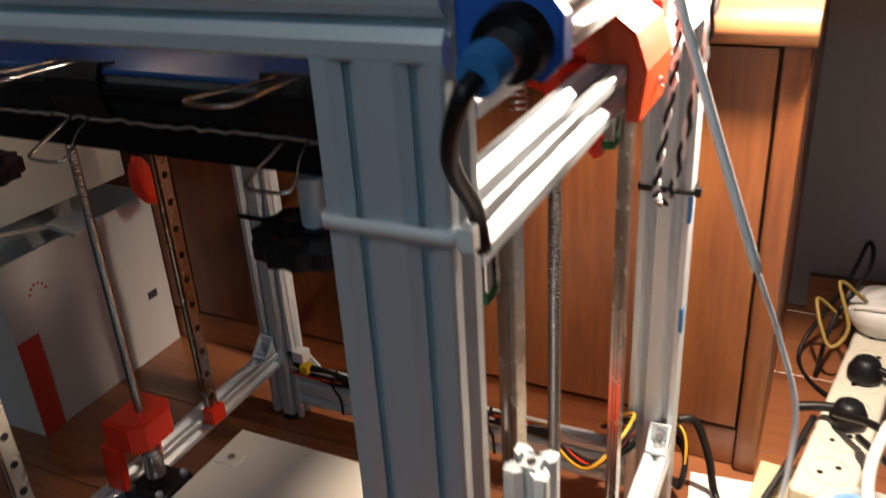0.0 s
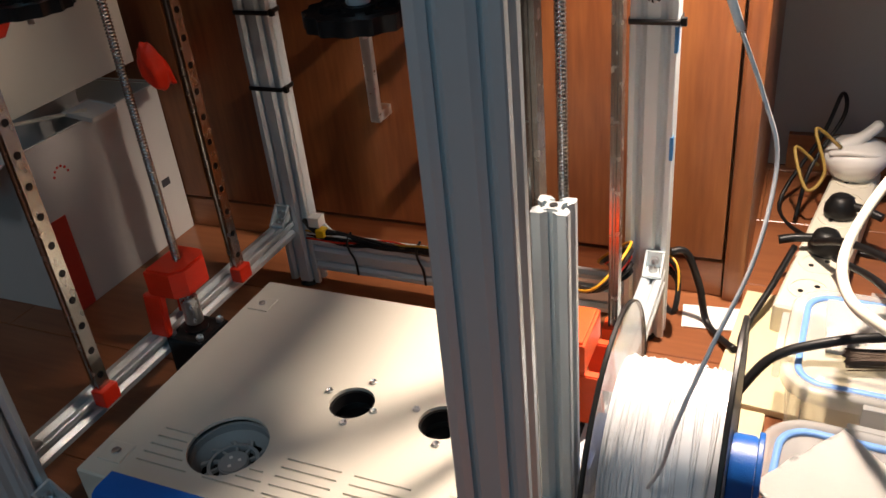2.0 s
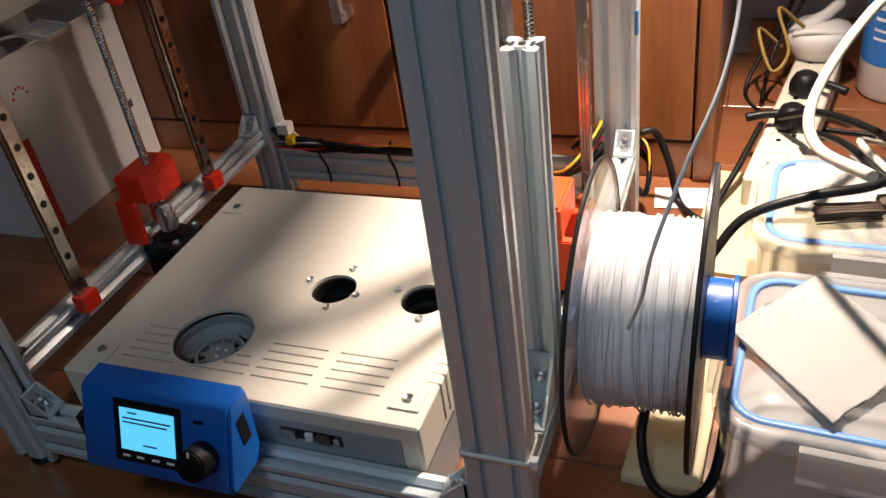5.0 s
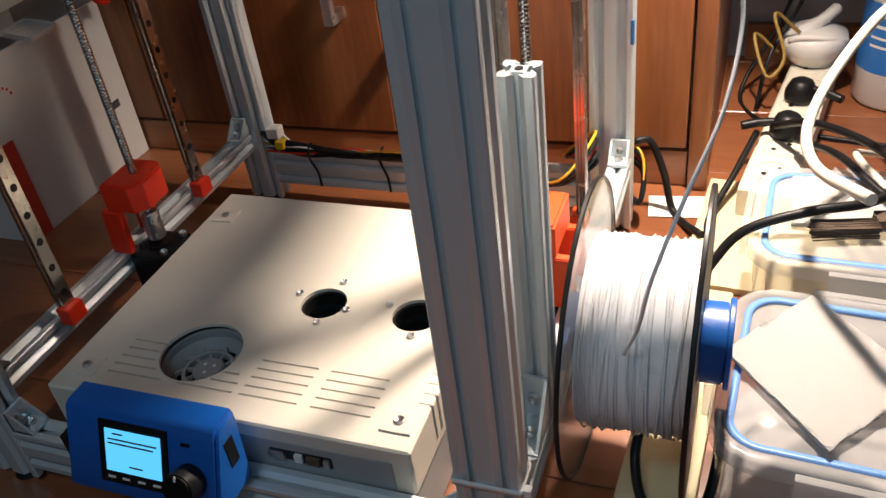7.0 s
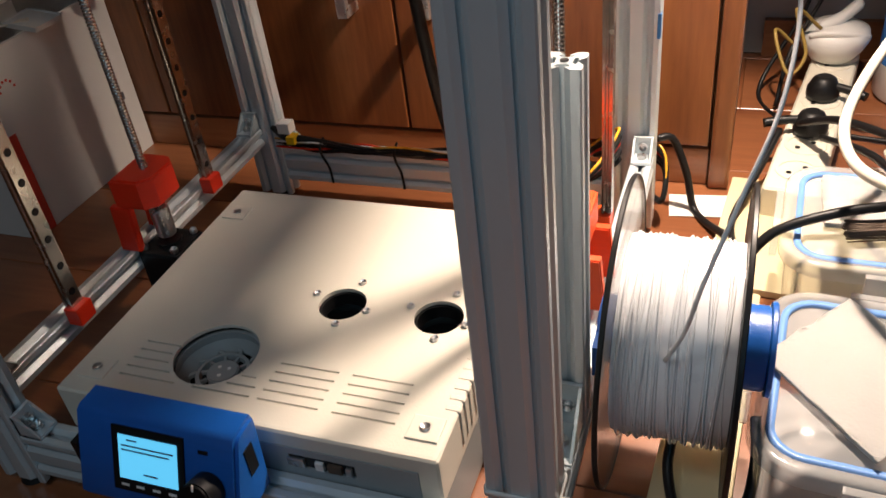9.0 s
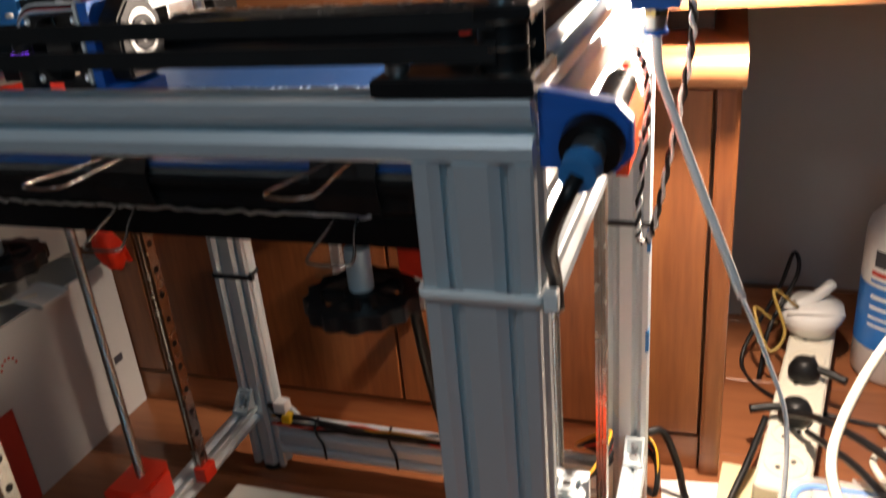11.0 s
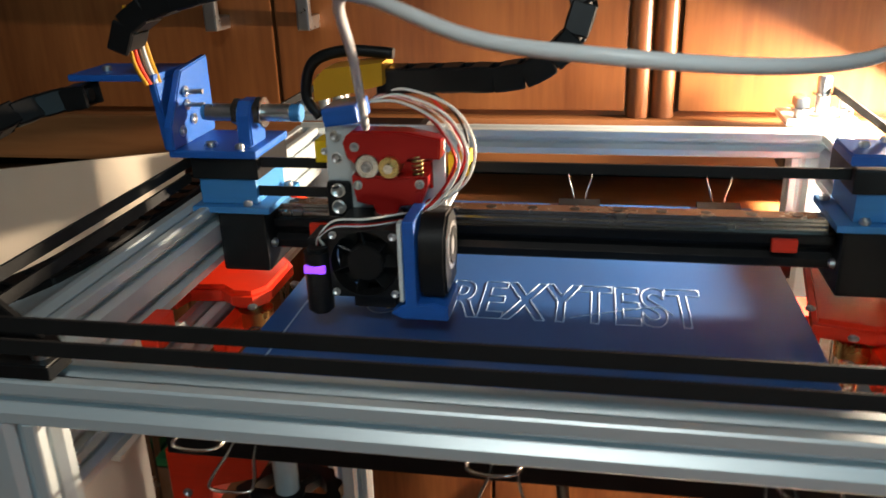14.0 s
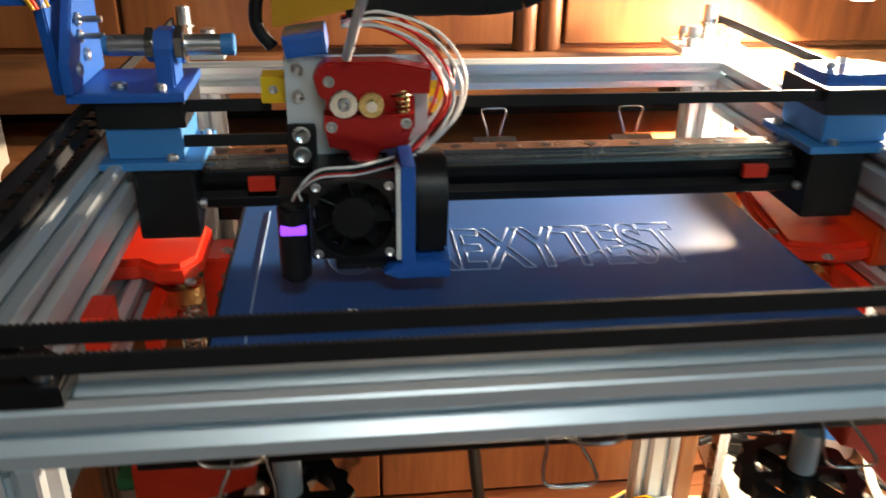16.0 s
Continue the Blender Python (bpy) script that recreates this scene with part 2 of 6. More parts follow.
def tube(pts, r, seg=10, n=8, bm=None, smoothen=True, flat=1.0, twist=0.0):
    bm = bm or bmesh.new()
    path = spline(pts, n) if smoothen else [Vector(p) for p in pts]
    rows = []
    up = Vector((0, 0, 1))
    for i, p in enumerate(path):
        t = (path[min(i + 1, len(path) - 1)] - path[max(i - 1, 0)]).normalized()
        if i == 0 and abs(t.dot(up)) > 0.9:
            up = Vector((1, 0, 0))
        u = (up - t * up.dot(t)).normalized()
        v = t.cross(u)
        up = u
        rr = r[i * (len(r) - 1) // max(1, len(path) - 1)] if isinstance(r, (list, tuple)) else r
        rows.append([bm.verts.new(p + u * rr * flat * math.cos(2 * math.pi * k / seg + twist * i) + v * rr * math.sin(2 * math.pi * k / seg + twist * i)) for k in range(seg)])
    for a, b in zip(rows, rows[1:]):
        for k in range(seg):
            bm.faces.new((a[k], a[(k + 1) % seg], b[(k + 1) % seg], b[k]))
    bm.faces.new(rows[0][::-1])
    bm.faces.new(rows[-1])
    for f in bm.faces:
        f.smooth = len(f.verts) < 5
    return bm


def prism(outline, h, m, bm=None, bevel=0.0):
    """A plate from a 2D outline (xy), h thick along local z, placed by m."""
    bm = bm or bmesh.new()
    lo = [bm.verts.new((x, y, 0)) for x, y in outline]
    hi = [bm.verts.new((x, y, h)) for x, y in outline]
    fs = [bm.faces.new(lo[::-1]), bm.faces.new(hi)]
    k = len(lo)
    for i in range(k):
        fs.append(bm.faces.new((lo[i], lo[(i + 1) % k], hi[(i + 1) % k], hi[i])))
    bmesh.ops.recalc_face_normals(bm, faces=fs)
    vs = lo + hi
    if bevel:
        es = list({e for f in fs[:2] for e in f.edges})
        g = bmesh.ops.bevel(bm, geom=es, offset=bevel, segments=2, affect="EDGES")
        vs = list({v for v in g["verts"]} | {v for v in vs if v.is_valid})
    bmesh.ops.transform(bm, matrix=m, verts=vs)
    return bm


def profile(nx, ny, s=0.02):
    """Outline of a slotted extrusion of nx by ny cells, centred."""
    slot = [(-4.6, 0), (-4.4, -0.15), (-1.3, -3.0), (-1.3, -3.2), (-4.0, -3.6), (-4.0, -4.2), (-2.6, -5.8), (2.6, -5.8), (4.0, -4.2), (4.0, -3.6), (1.3, -3.2), (1.3, -3.0), (4.4, -0.15), (4.6, 0)]
    slot = [(a / 1000, b / 1000) for a, b in slot]
    W, H, c = nx * s, ny * s, 0.0009
    out = []
    for side, (n, length, other) in enumerate(((nx, W, H), (ny, H, W), (nx, W, H), (ny, H, W))):
        a = side * math.pi / 2
        ca, sa = round(math.cos(a)), round(math.sin(a))
        pts = [(-length / 2 + c, 0.0)]
        for k in range(n):
            mid = -length / 2 + (k + 0.5) * s
            pts += [(mid + u, -v) for u, v in slot]
        pts.append((length / 2 - c, 0.0))
        for u, v in pts:
            y = -other / 2 + v
            out.append((u * ca - y * sa, u * sa + y * ca))
    return out


def extrusion(name, nx, ny, a, b, parent, material=None, turn=0.0, label=""):
    """A beam from a to b along an axis. Local x is world x for uprights."""
    a, b = Vector(a), Vector(b)
    n = (b - a).length
    d = (b - a).normalized()
    if abs(d.z) > 0.9:
        m = Matrix.Translation(a) @ pose(0, 0, 0, 0, 0, turn)
    elif abs(d.x) > 0.9:   # local x -> world y, local y -> world z
        m = Matrix.Translation(a) @ Matrix(((0, 0, 1, 0), (1, 0, 0, 0), (0, 1, 0, 0), (0, 0, 0, 1)))
    else:                  # local x -> world x, local y -> -world z... along y
        m = Matrix.Translation(a) @ Matrix(((1, 0, 0, 0), (0, 0, 1, 0), (0, -1, 0, 0), (0, 0, 0, 1)))
    bm = prism(profile(nx, ny), n, Matrix.Identity(4))
    me = bpy.data.meshes.new(name)
    bm.to_mesh(me)
    bm.free()
    me.materials.append(material or ALU)
    ob = new(name, me)
    ob.parent = parent
    ob.matrix_basis = parent.matrix_basis.inverted() @ m
    if label:
        ob["label"] = label
    return ob


def screw(at, way, r=0.0028, h=0.003, parent=None, material=None, name="screw"):
    at, way = Vector(at), Vector(way).normalized()
    bm = cyl(at, at + way * h, r, seg=14, bevel=r * 0.2)
    q = way.to_track_quat("Z", "Y").to_matrix().to_4x4()
    top = [f for f in bm.faces if f.normal.dot(way) > 0.99 and f.calc_area() > r * r]
    if top:
        g = bmesh.ops.inset_region(bm, faces=top, thickness=r * 0.45)
        bmesh.ops.translate(bm, vec=-way * h * 0.6, verts=list({v for f in top for v in f.verts}))
    return part(name, smooth(bm), material or ZINC, parent)

# ---- room ----
X0, X1, Y0, Y1, ZC = -1.9, 1.3, -1.25, 0.87, 2.3


def slab(name, material, *d):
    return tagged(link(name, box(*d, bevel=0), material), kind="structure")


tagged(slab("floor", CHERRYY, X0, X1, Y0, Y1, FLOOR - 0.05, FLOOR - 0.006), "reddish brown laminate floor in planks", "floor")
slab("wall_north", WALLP, X0, X1, Y1, Y1 + 0.1, FLOOR, ZC)
# Unseen enclosing walls, kept dark so they return little fill.
slab("wall_south", WALLUNSEEN, X0, X1, Y0 - 0.1, Y0, FLOOR, ZC)
slab("wall_west", WALLUNSEEN, X0 - 0.1, X0, Y0, Y1, FLOOR, ZC)
slab("wall_east", WALLUNSEEN, X1, X1 + 0.1, Y0, Y1, FLOOR, ZC)
slab("ceiling", CEIL, X0, X1, Y0, Y1, ZC, ZC + 0.1)
tagged(slab("baseboard", CHERRYX, 0.09, X1, Y1 - 0.012, Y1 - 0.0005, FLOOR + 0.0005, FLOOR + 0.05), "brown wooden skirting board", "baseboard")


# ---- cupboards behind the printer ----
def flat_door(x0, x1, z0, z1, y, parent, handle_x=None, handle_z=0.0):
    """A flat veneered door with a bent bar handle."""
    door = part("door", box(x0 + 0.0015, x1 - 0.0015, y, y + 0.018, z0 + 0.0015, z1 - 0.0015, 0.0018), CHERRY, parent)
    if handle_x is not None:
        bm = box(handle_x - 0.006, handle_x + 0.006, y - 0.030, y - 0.022, handle_z, handle_z + 0.13, 0.002)
        box(handle_x - 0.006, handle_x + 0.006, y - 0.0225, y, handle_z, handle_z + 0.012, 0.001, bm)
        box(handle_x - 0.006, handle_x + 0.006, y - 0.0225, y, handle_z + 0.118, handle_z + 0.13, 0.001, bm)
        part("handle", bm, ZINC, door, "brushed metal bar handle")
    return door


low = thing("base_cupboard", "cherry-brown wooden base cupboard with closed doors, on the floor", "cupboard", (-0.5, 0.55, FLOOR))
part("carcass", box(-1.60, 0.067, 0.534, 0.865, FLOOR + 0.001, 0.3765, 0.001), CHERRY, low)
part("plinth", box(-1.60, 0.045, 0.516, 0.533, FLOOR + 0.001, 0.001, 0.0015), CHERRYX, low)
part("side_panel", box(0.0465, 0.067, 0.508, 0.533, FLOOR + 0.001, 0.3765, 0.004), CHERRY, low)
for k in range(5):
    xr = 0.045 - 0.331 * k
    flat_door(xr - 0.331, xr, 0.004, 0.374, 0.514, low, (xr - 0.331 + 0.046) if k % 2 == 0 else (xr - 0.046), 0.146)
bm = box(-1.60, 0.070, 0.500, 0.865, 0.377, 0.408, 0.001)
cyl((-1.60, 0.502, 0.3925), (0.070, 0.502, 0.3925), 0.0154, bm=bm)
part("top_board", smooth(bm), CHERRYX, low)

desk = thing("desk_board", "cherry-brown wooden desk board over the cupboard", "desk", (0, 0.6, 0.4425))
part("board", box(-1.65, 1.25, 0.516, 0.868, 0.4435, 0.4885, 0.003), CHERRYX, desk)
part("rear_support", box(-1.60, 0.04, 0.60, 0.86, 0.4085, 0.443, 0.001), BLACK, desk)
part("front_edge", box(-1.65, 1.25, 0.506, 0.5157, 0.4420, 0.4893, 0.004), CHERRYX, desk)

up = thing("wall_cupboard", "cherry-brown wooden cupboard with paired doors and rounded pilasters", "cupboard", (0, 0.6, 0.489))
part("carcass", box(-1.5, 1.25, 0.537, 0.868, 0.489, 1.35, 0.001), CHERRY, up)
part("bottom_rail", box(-1.5, 1.25, 0.524, 0.5365, 0.4892, 0.4935, 0.001), CHERRYX, up)
for x0, hx in ((-1.138, None), (-0.813, -0.537), (-0.488, -0.449), (-0.120, 0.178), (0.205, 0.246), (0.573, None)):
    flat_door(x0, x0 + 0.325, 0.4935, 1.345, 0.515, up, hx, 0.571)
for x in (-0.153, -0.1315, 0.540, 0.562):
    bm = cyl((x, 0.522, 0.4895), (x, 0.522, 1.345), 0.0105, seg=28)
    part("pilaster", smooth(bm), CHERRY, up)

# ---- lamp ----
lamp = thing("clip_lamp", "black lamp with a glowing warm reflector bulb", "lamp", LAMP)
back = -LAMP_DIR
bm = cyl(LAMP + back * 0.003, LAMP + back * 0.05, 0.027, 0.016, 32)
part("shade", smooth(bm), BLACK, lamp)
part("bulb", smooth(cyl(LAMP + back * 0.0025, LAMP, 0.0245, 0.0240, 32)), BULB, lamp, "glowing bulb face")
part("neck", tube([LAMP + back * 0.05, LAMP + back * 0.085, LAMP + back * 0.11 + Vector((0.02, 0, 0.01)), LAMP + back * 0.12 + Vector((0.06, 0.01, 0.05)), (0.30, 0.48, 0.80), (0.36, 0.51, 0.95)], 0.008), BLACK, lamp)
part("clamp", box(0.335, 0.385, 0.500, 0.516, 0.94, 1.0, 0.003), BLACK, lamp)

# ---- printer frame ----
frame_ob = thing("printer_frame", "silver aluminium extrusion printer frame standing on the floor", "frame", (0, 0, FLOOR))
FB, W, D = FLOOR + 0.006, 0.44, 0.418
for name, x, y in (("front_right_post", -0.02, 0.01), ("front_left_post", -0.42, 0.01), ("rear_right_post", -0.02, D + 0.01), ("rear_left_post", -0.42, D + 0.01)):
    extrusion("post", 2, 1, (x, y, FB), (x, y, 0.48), frame_ob)
    part("foot", cyl((x, y, FLOOR + 0.0003), (x, y, FB), 0.012, 0.009, 20), RUBBER, frame_ob)
extrusion("top_beam", 1, 1, (-W, 0.01, 0.49), (0, 0.01, 0.49), frame_ob)
extrusion("top_beam", 1, 1, (-W, D + 0.01, 0.49), (0, D + 0.01, 0.49), frame_ob)
for x in (-0.01, -W + 0.01):
    extrusion("top_beam", 1, 2, (x, 0.0205, 0.48), (x, D - 0.0005, 0.48), frame_ob)
    extrusion("side_beam", 1, 1, (x, 0.0205, 0.424), (x, D - 0.0005, 0.424), frame_ob)
    extrusion("side_beam", 1, 1, (x, 0.0205, 0.036), (x, D - 0.0005, 0.036), frame_ob)
extrusion("bottom_beam", 1, 2, (-W + 0.0405, 0.01, -0.004), (-0.0405, 0.01, -0.004), frame_ob)
extrusion("bottom_beam", 1, 2, (-W + 0.0405, D + 0.01, 0.004), (-0.0405, D + 0.01, 0.004), frame_ob)


def angle_bracket(c, dx, dy, parent, w=0.018, leg=0.02, t=0.003, along="y"):
    """A corner bracket: one leg up, one along, with cheeks and two screws. c: inner corner."""
    x, y, z = c
    bm = bmesh.new()
    if along == "y":
        s = dy
        box(x - w / 2, x + w / 2, min(y, y + s * t), max(y, y + s * t), z, z + leg, 0.0005, bm)
        box(x - w / 2, x + w / 2, min(y + s * t, y + s * leg), max(y + s * t, y + s * leg), z, z + t, 0.0005, bm)
        for e in (-1, 1):
            xx = x + e * (w / 2 - 0.001)
            pts = [(0, 0), (leg * 0.95, 0), (leg * 0.95, t), (t, leg * 0.95), (0, leg * 0.95)]
            m = Matrix(((0, 0, 1, xx - 0.001), (s, 0, 0, y + s * 0.0002), (0, 1, 0, z + 0.0002), (0, 0, 0, 1)))
            prism(pts, 0.002, m, bm)
        ob = part("corner_bracket", bm, ALU, parent)
        screw((x, y + s * t, z + leg * 0.55), (0, s, 0), 0.0042, 0.004, ob)
        screw((x, y + s * leg * 0.55, z + t), (0, 0, 1), 0.0042, 0.004, ob)
    else:
        s = dx
        box(min(x, x + s * t), max(x, x + s * t), y - w / 2, y + w / 2, z, z + leg, 0.0005, bm)
        box(min(x + s * t, x + s * leg), max(x + s * t, x + s * leg), y - w / 2, y + w / 2, z, z + t, 0.0005, bm)
        for e in (-1, 1):
            yy = y + e * (w / 2 - 0.001)
            pts = [(0, 0), (leg * 0.95, 0), (leg * 0.95, t), (t, leg * 0.95), (0, leg * 0.95)]
            m = Matrix(((s, 0, 0, x + s * 0.0002), (0, 0, 1, yy - 0.001), (0, 1, 0, z + 0.0002), (0, 0, 0, 1)))
            prism(pts, 0.002, m, bm)
        ob = part("corner_bracket", bm, ALU, parent)
        screw((x + s * t, y, z + leg * 0.55), (s, 0, 0), 0.0042, 0.004, ob)
        screw((x + s * leg * 0.55, y, z + t), (0, 0, 1), 0.0042, 0.004, ob)
    return ob


for x in (-0.01, -W + 0.01):
    angle_bracket((x, D - 0.0006, 0.0462), 0, -1, frame_ob)
    angle_bracket((x, 0.0206, 0.0462), 0, 1, frame_ob)
angle_bracket((-W + 0.0406, 0.01, 0.0162), 1, 0, frame_ob, along="x")
angle_bracket((-W + 0.0406, D + 0.01, 0.0242), 1, 0, frame_ob, along="x")
angle_bracket((-0.0406, 0.01, 0.0162), -1, 0, frame_ob, along="x")

# upright that carries the spool
stub = thing("spool_upright", "short upright piece of silver aluminium extrusion bolted to the side beam", "bracket", (-0.01, 0.085, 0.0465))
extrusion("upright", 1, 1, (-0.01, 0.088, 0.0465), (-0.01, 0.088, 0.284), stub)
part("core_hole", cyl((-0.01, 0.088, 0.2841), (-0.01, 0.088, 0.2845), 0.0022, seg=16), BLACK, stub)
angle_bracket((-0.01, 0.0778, 0.0465), 0, -1, stub, leg=0.036)


# ---- vertical rails, screws and motors ----
def rail_v(x, y, face, z0, z1):
    """A vertical linear rail with its row of bolt holes, facing +x or -x."""
    r = thing("linear_rail", "upright steel linear rail with bolt holes on the frame", "rail", (x, y, z0), "vertical rails")
    a, b = sorted((x, x + face * 0.008))
    pts = [(-6, 0), (6, 0), (6, 2.6), (5, 3.6), (5, 5), (6, 6), (6, 8), (-6, 8), (-6, 6), (-5, 5), (-5, 3.6), (-6, 2.6)]
    pts = [(u / 1000, v / 1000) for u, v in pts]
    m = Matrix(((0, face, 0, x), (1, 0, 0, y), (0, 0, 1, z0), (0, 0, 0, 1)))
    part("rail_bar", prism(pts, z1 - z0, m), RAIL, r)
    z = z0 + 0.0125
    while z < z1 - 0.005:
        part("bolt_hole", cyl((x + face * 0.00805, y, z), (x + face * 0.0083, y, z), 0.0031, seg=14), BLACK, r)
        z += 0.025
    return r


for y in (0.104, 0.304):
    rail_v(-W + 0.0203, y, 1, 0.0565, 0.412)
    rail_v(-0.0203, y, -1, 0.0565, 0.412)
    for s, x in ((1, -W + 0.0204), (-1, -0.0204)):
        st = thing("rail_stop", "red printed rail end stop on the side beam", "end stop", (x, y, 0.036), "rail stops")
        a, b = sorted((x, x + s * 0.013))
        # Right-hand stops are red too; the lamp's brightening is in their orange colour.
        part("block", box(a, b, y - 0.009, y + 0.009, 0.0400, 0.0560, 0.0015), RED if s > 0 else ORANGE_LITRED, st)


def lead_screw(x, y, z0, z1, s):
    sc = thing("lead_screw", "steel lead screw in a coupler over a black stepper motor", "lead screw", (x, y, z0), "lead screws")
    r, pitch, seg = 0.0040, 0.0028, 12
    n = int((z1 - z0) / pitch * 4)
    bm = bmesh.new()
    rows = []
    for i in range(n + 1):
        z = z0 + (z1 - z0) * i / n
        row = []
        for k in range(seg):
            a = 2 * math.pi * k / seg
            ph = ((z / pitch) + k / seg) % 1
            rr = r * (1.0 if 0.18 < ph < 0.62 else 0.74)
            row.append(bm.verts.new((x + rr * math.cos(a), y + rr * math.sin(a), z)))
        rows.append(row)
    for a, b in zip(rows, rows[1:]):
        for k in range(seg):
            bm.faces.new((a[k], a[(k + 1) % seg], b[(k + 1) % seg], b[k]))
    bm.faces.new(rows[-1])
    part("threaded_rod", smooth(bm, 60), STEEL, sc)
    bm = cyl((x, y, 0.052), (x, y, 0.080), 0.0085, seg=24, bevel=0.001)
    co = part("coupler", smooth(bm), ZINC, sc)
    screw((x + 0.006, y - 0.006, 0.058), (1, -1, 0), 0.0018, 0.002, co)
    screw((x + 0.006, y - 0.006, 0.073), (1, -1, 0), 0.0018, 0.002, co)
    mo = part("motor", box(x - 0.021, x + 0.021, y - 0.021, y + 0.021, FLOOR + 0.0005, 0.044, 0.004), BLACK, sc, "black stepper motor")
    part("motor_boss", cyl((x, y, 0.044), (x, y, 0.0465), 0.011), BLACK, mo)
    for dx in (-0.0155, 0.0155):
        for dy in (-0.0155, 0.0155):
            screw((x + dx, y + dy, 0.044), (0, 0, 1), 0.0034, 0.005, mo)
    # printed bearing holder on the side beam
    hold = thing("bearing_holder", "red printed plastic bearing holder round the lead screw", "holder", (x, y, 0.05), "bearing holders")
    # Same red plastic both sides; the lamplit right one is coloured orange.
    c = RED if s > 0 else ORANGE_LITRED
    pts = [(-0.020, -0.024), (0.008, -0.024), (0.018, -0.014), (0.018, 0.014), (0.008, 0.024), (-0.020, 0.024)]
    m = Matrix(((s, 0, 0, x), (0, 1, 0, y), (0, 0, 1, 0.092), (0, 0, 0, 1)))
    part("collar", prism(pts, 0.028, m, bevel=0.002), c, hold)
    pts = [(-0.020, 0.0462), (-0.014, 0.0462), (-0.012, 0.070), (-0.010, 0.0915), (-0.030, 0.0915), (-0.034, 0.0462)]
    for dy in (-0.024, 0.016):
        m = Matrix(((s, 0, 0, x), (0, 0, 1, y + dy), (0, 1, 0, 0.0), (0, 0, 0, 1)))
        part("gusset", prism(pts, 0.008, m, bevel=0.001), c, hold)
    return sc


lead_screw(-0.400, 0.211, 0.0805, 0.44, 1)
lead_screw(-0.040, 0.211, 0.0805, 0.44, -1)

# ---- controller case ----
CX0, CX1, CY0, CY1, CZ0, CZ1 = -0.368, -0.078, 0.022, 0.290, FLOOR + 0.002, 0.053
case = thing("controller_case", "cream plastic electronics case with vents and fan holes", "case", (-0.22, 0.15, FLOOR))


def cut(bm, cutter):
    """bm less cutter, as a new bmesh."""
    a, b = bpy.data.meshes.new("a"), bpy.data.meshes.new("b")
    bm.to_mesh(a), cutter.to_mesh(b)
    bm.free(), cutter.free()
    oa, ob = new("a", a), new("b", b)
    md = oa.modifiers.new("cut", "BOOLEAN")
    md.operation, md.object, md.solver = "DIFFERENCE", ob, "EXACT"
    md.use_self = True
    me = bpy.data.meshes.new_from_object(oa.evaluated_get(bpy.context.evaluated_depsgraph_get()))
    out = bmesh.new()
    out.from_mesh(me)
    for o in (oa, ob):
        bpy.data.objects.remove(o)
    for m in (a, b, me):
        bpy.data.meshes.remove(m)
    return out


bm = box(CX0, CX1, CY0, CY1, 0.012, CZ1, 0.004, seg=3)
ct = box(CX0 + 0.003, CX1 - 0.003, CY0 + 0.003, CY1 - 0.003, 0.0, CZ1 - 0.003, 0)
bm = cut(bm, ct)
ct = bmesh.new()
for x, y, r in ((-0.268, 0.079, 0.0315), (-0.199, 0.150, 0.0185), (-0.121, 0.150, 0.0185)):
    cyl((x, y, 0.03), (x, y, 0.07), r, bm=ct, seg=48)
for k in range(5):
    y = 0.0455 + 0.0087 * k
    for x0, x1 in ((-0.216, -0.170), (-0.160, -0.115)):
        box(x0, x1, y - 0.0008, y + 0.0008, 0.04, 0.07, 0, ct)
    box(-0.329, (-0.282, -0.292, -0.2985, -0.301, -0.299)[k], y - 0.0008, y + 0.0008, 0.04, 0.07, 0, ct)
    if k < 3:
        box((-0.268, -0.245, -0.2385)[k], (-0.222, -0.222, -0.226)[k], y - 0.0008, y + 0.0008, 0.04, 0.07, 0, ct)
bm = cut(bm, ct)
for f in bm.faces:
    f.smooth = False
part("lid", bm, CASE, case, "cream lid with vent slots and round holes")
part("base", box(CX0 + 0.002, CX1 - 0.002, CY0 + 0.0024, CY1 - 0.002, CZ0, 0.0118, 0.002), CASEGREY, case, "grey lower half")
bm = cut(box(CX0 + 0.03, CX1 - 0.014, CY0 - 0.0012, CY0 - 0.0002, 0.004, 0.0405, 0.0004), box(-0.184, -0.136, CY0 - 0.005, CY0 + 0.003, 0.0235, 0.0345, 0))
part("front_panel", bm, CASEGREY, case, "grey front panel")
pan = part("port_plate", box(-0.1835, -0.1365, CY0 - 0.0006, CY0 - 0.0001, 0.024, 0.034, 0), BLACK, case, "dark opening with connectors")
for x, w, m in ((-0.178, 0.012, ZINC), (-0.161, 0.006, WHITE), (-0.150, 0.010, BRISTLE), (-0.140, 0.004, ZINC)):
    part("connector", box(x - w / 2, x + w / 2, CY0 - 0.0035, CY0 - 0.0007, 0.0255, 0.0325, 0.0006), m, pan)
for x, y in ((-0.348, 0.046), (-0.094, 0.046), (-0.350, 0.251), (-0.094, 0.268)):
    t = part("screw_tab", box(x - 0.011, x + 0.011, y - 0.010, y + 0.010, CZ1 - 0.001, CZ1 + 0.0015, 0.001), CASE, case)
    screw((x, y, CZ1 + 0.0015), (0, 0, 1), 0.0040, 0.0015, t)
for k in range(22):
    y = 0.064 + 0.0095 * k
    for x in (CX0, CX1):
        s = 1 if x == CX1 else -1
        a, b = sorted((x - s * 0.010, x + s * 0.0009))
        part("grip_rib", box(a, b, y, y + 0.0050, 0.022, CZ1 + (0.0005 if s > 0 else -0.006), 0.0008, seg=1), CASE, case)
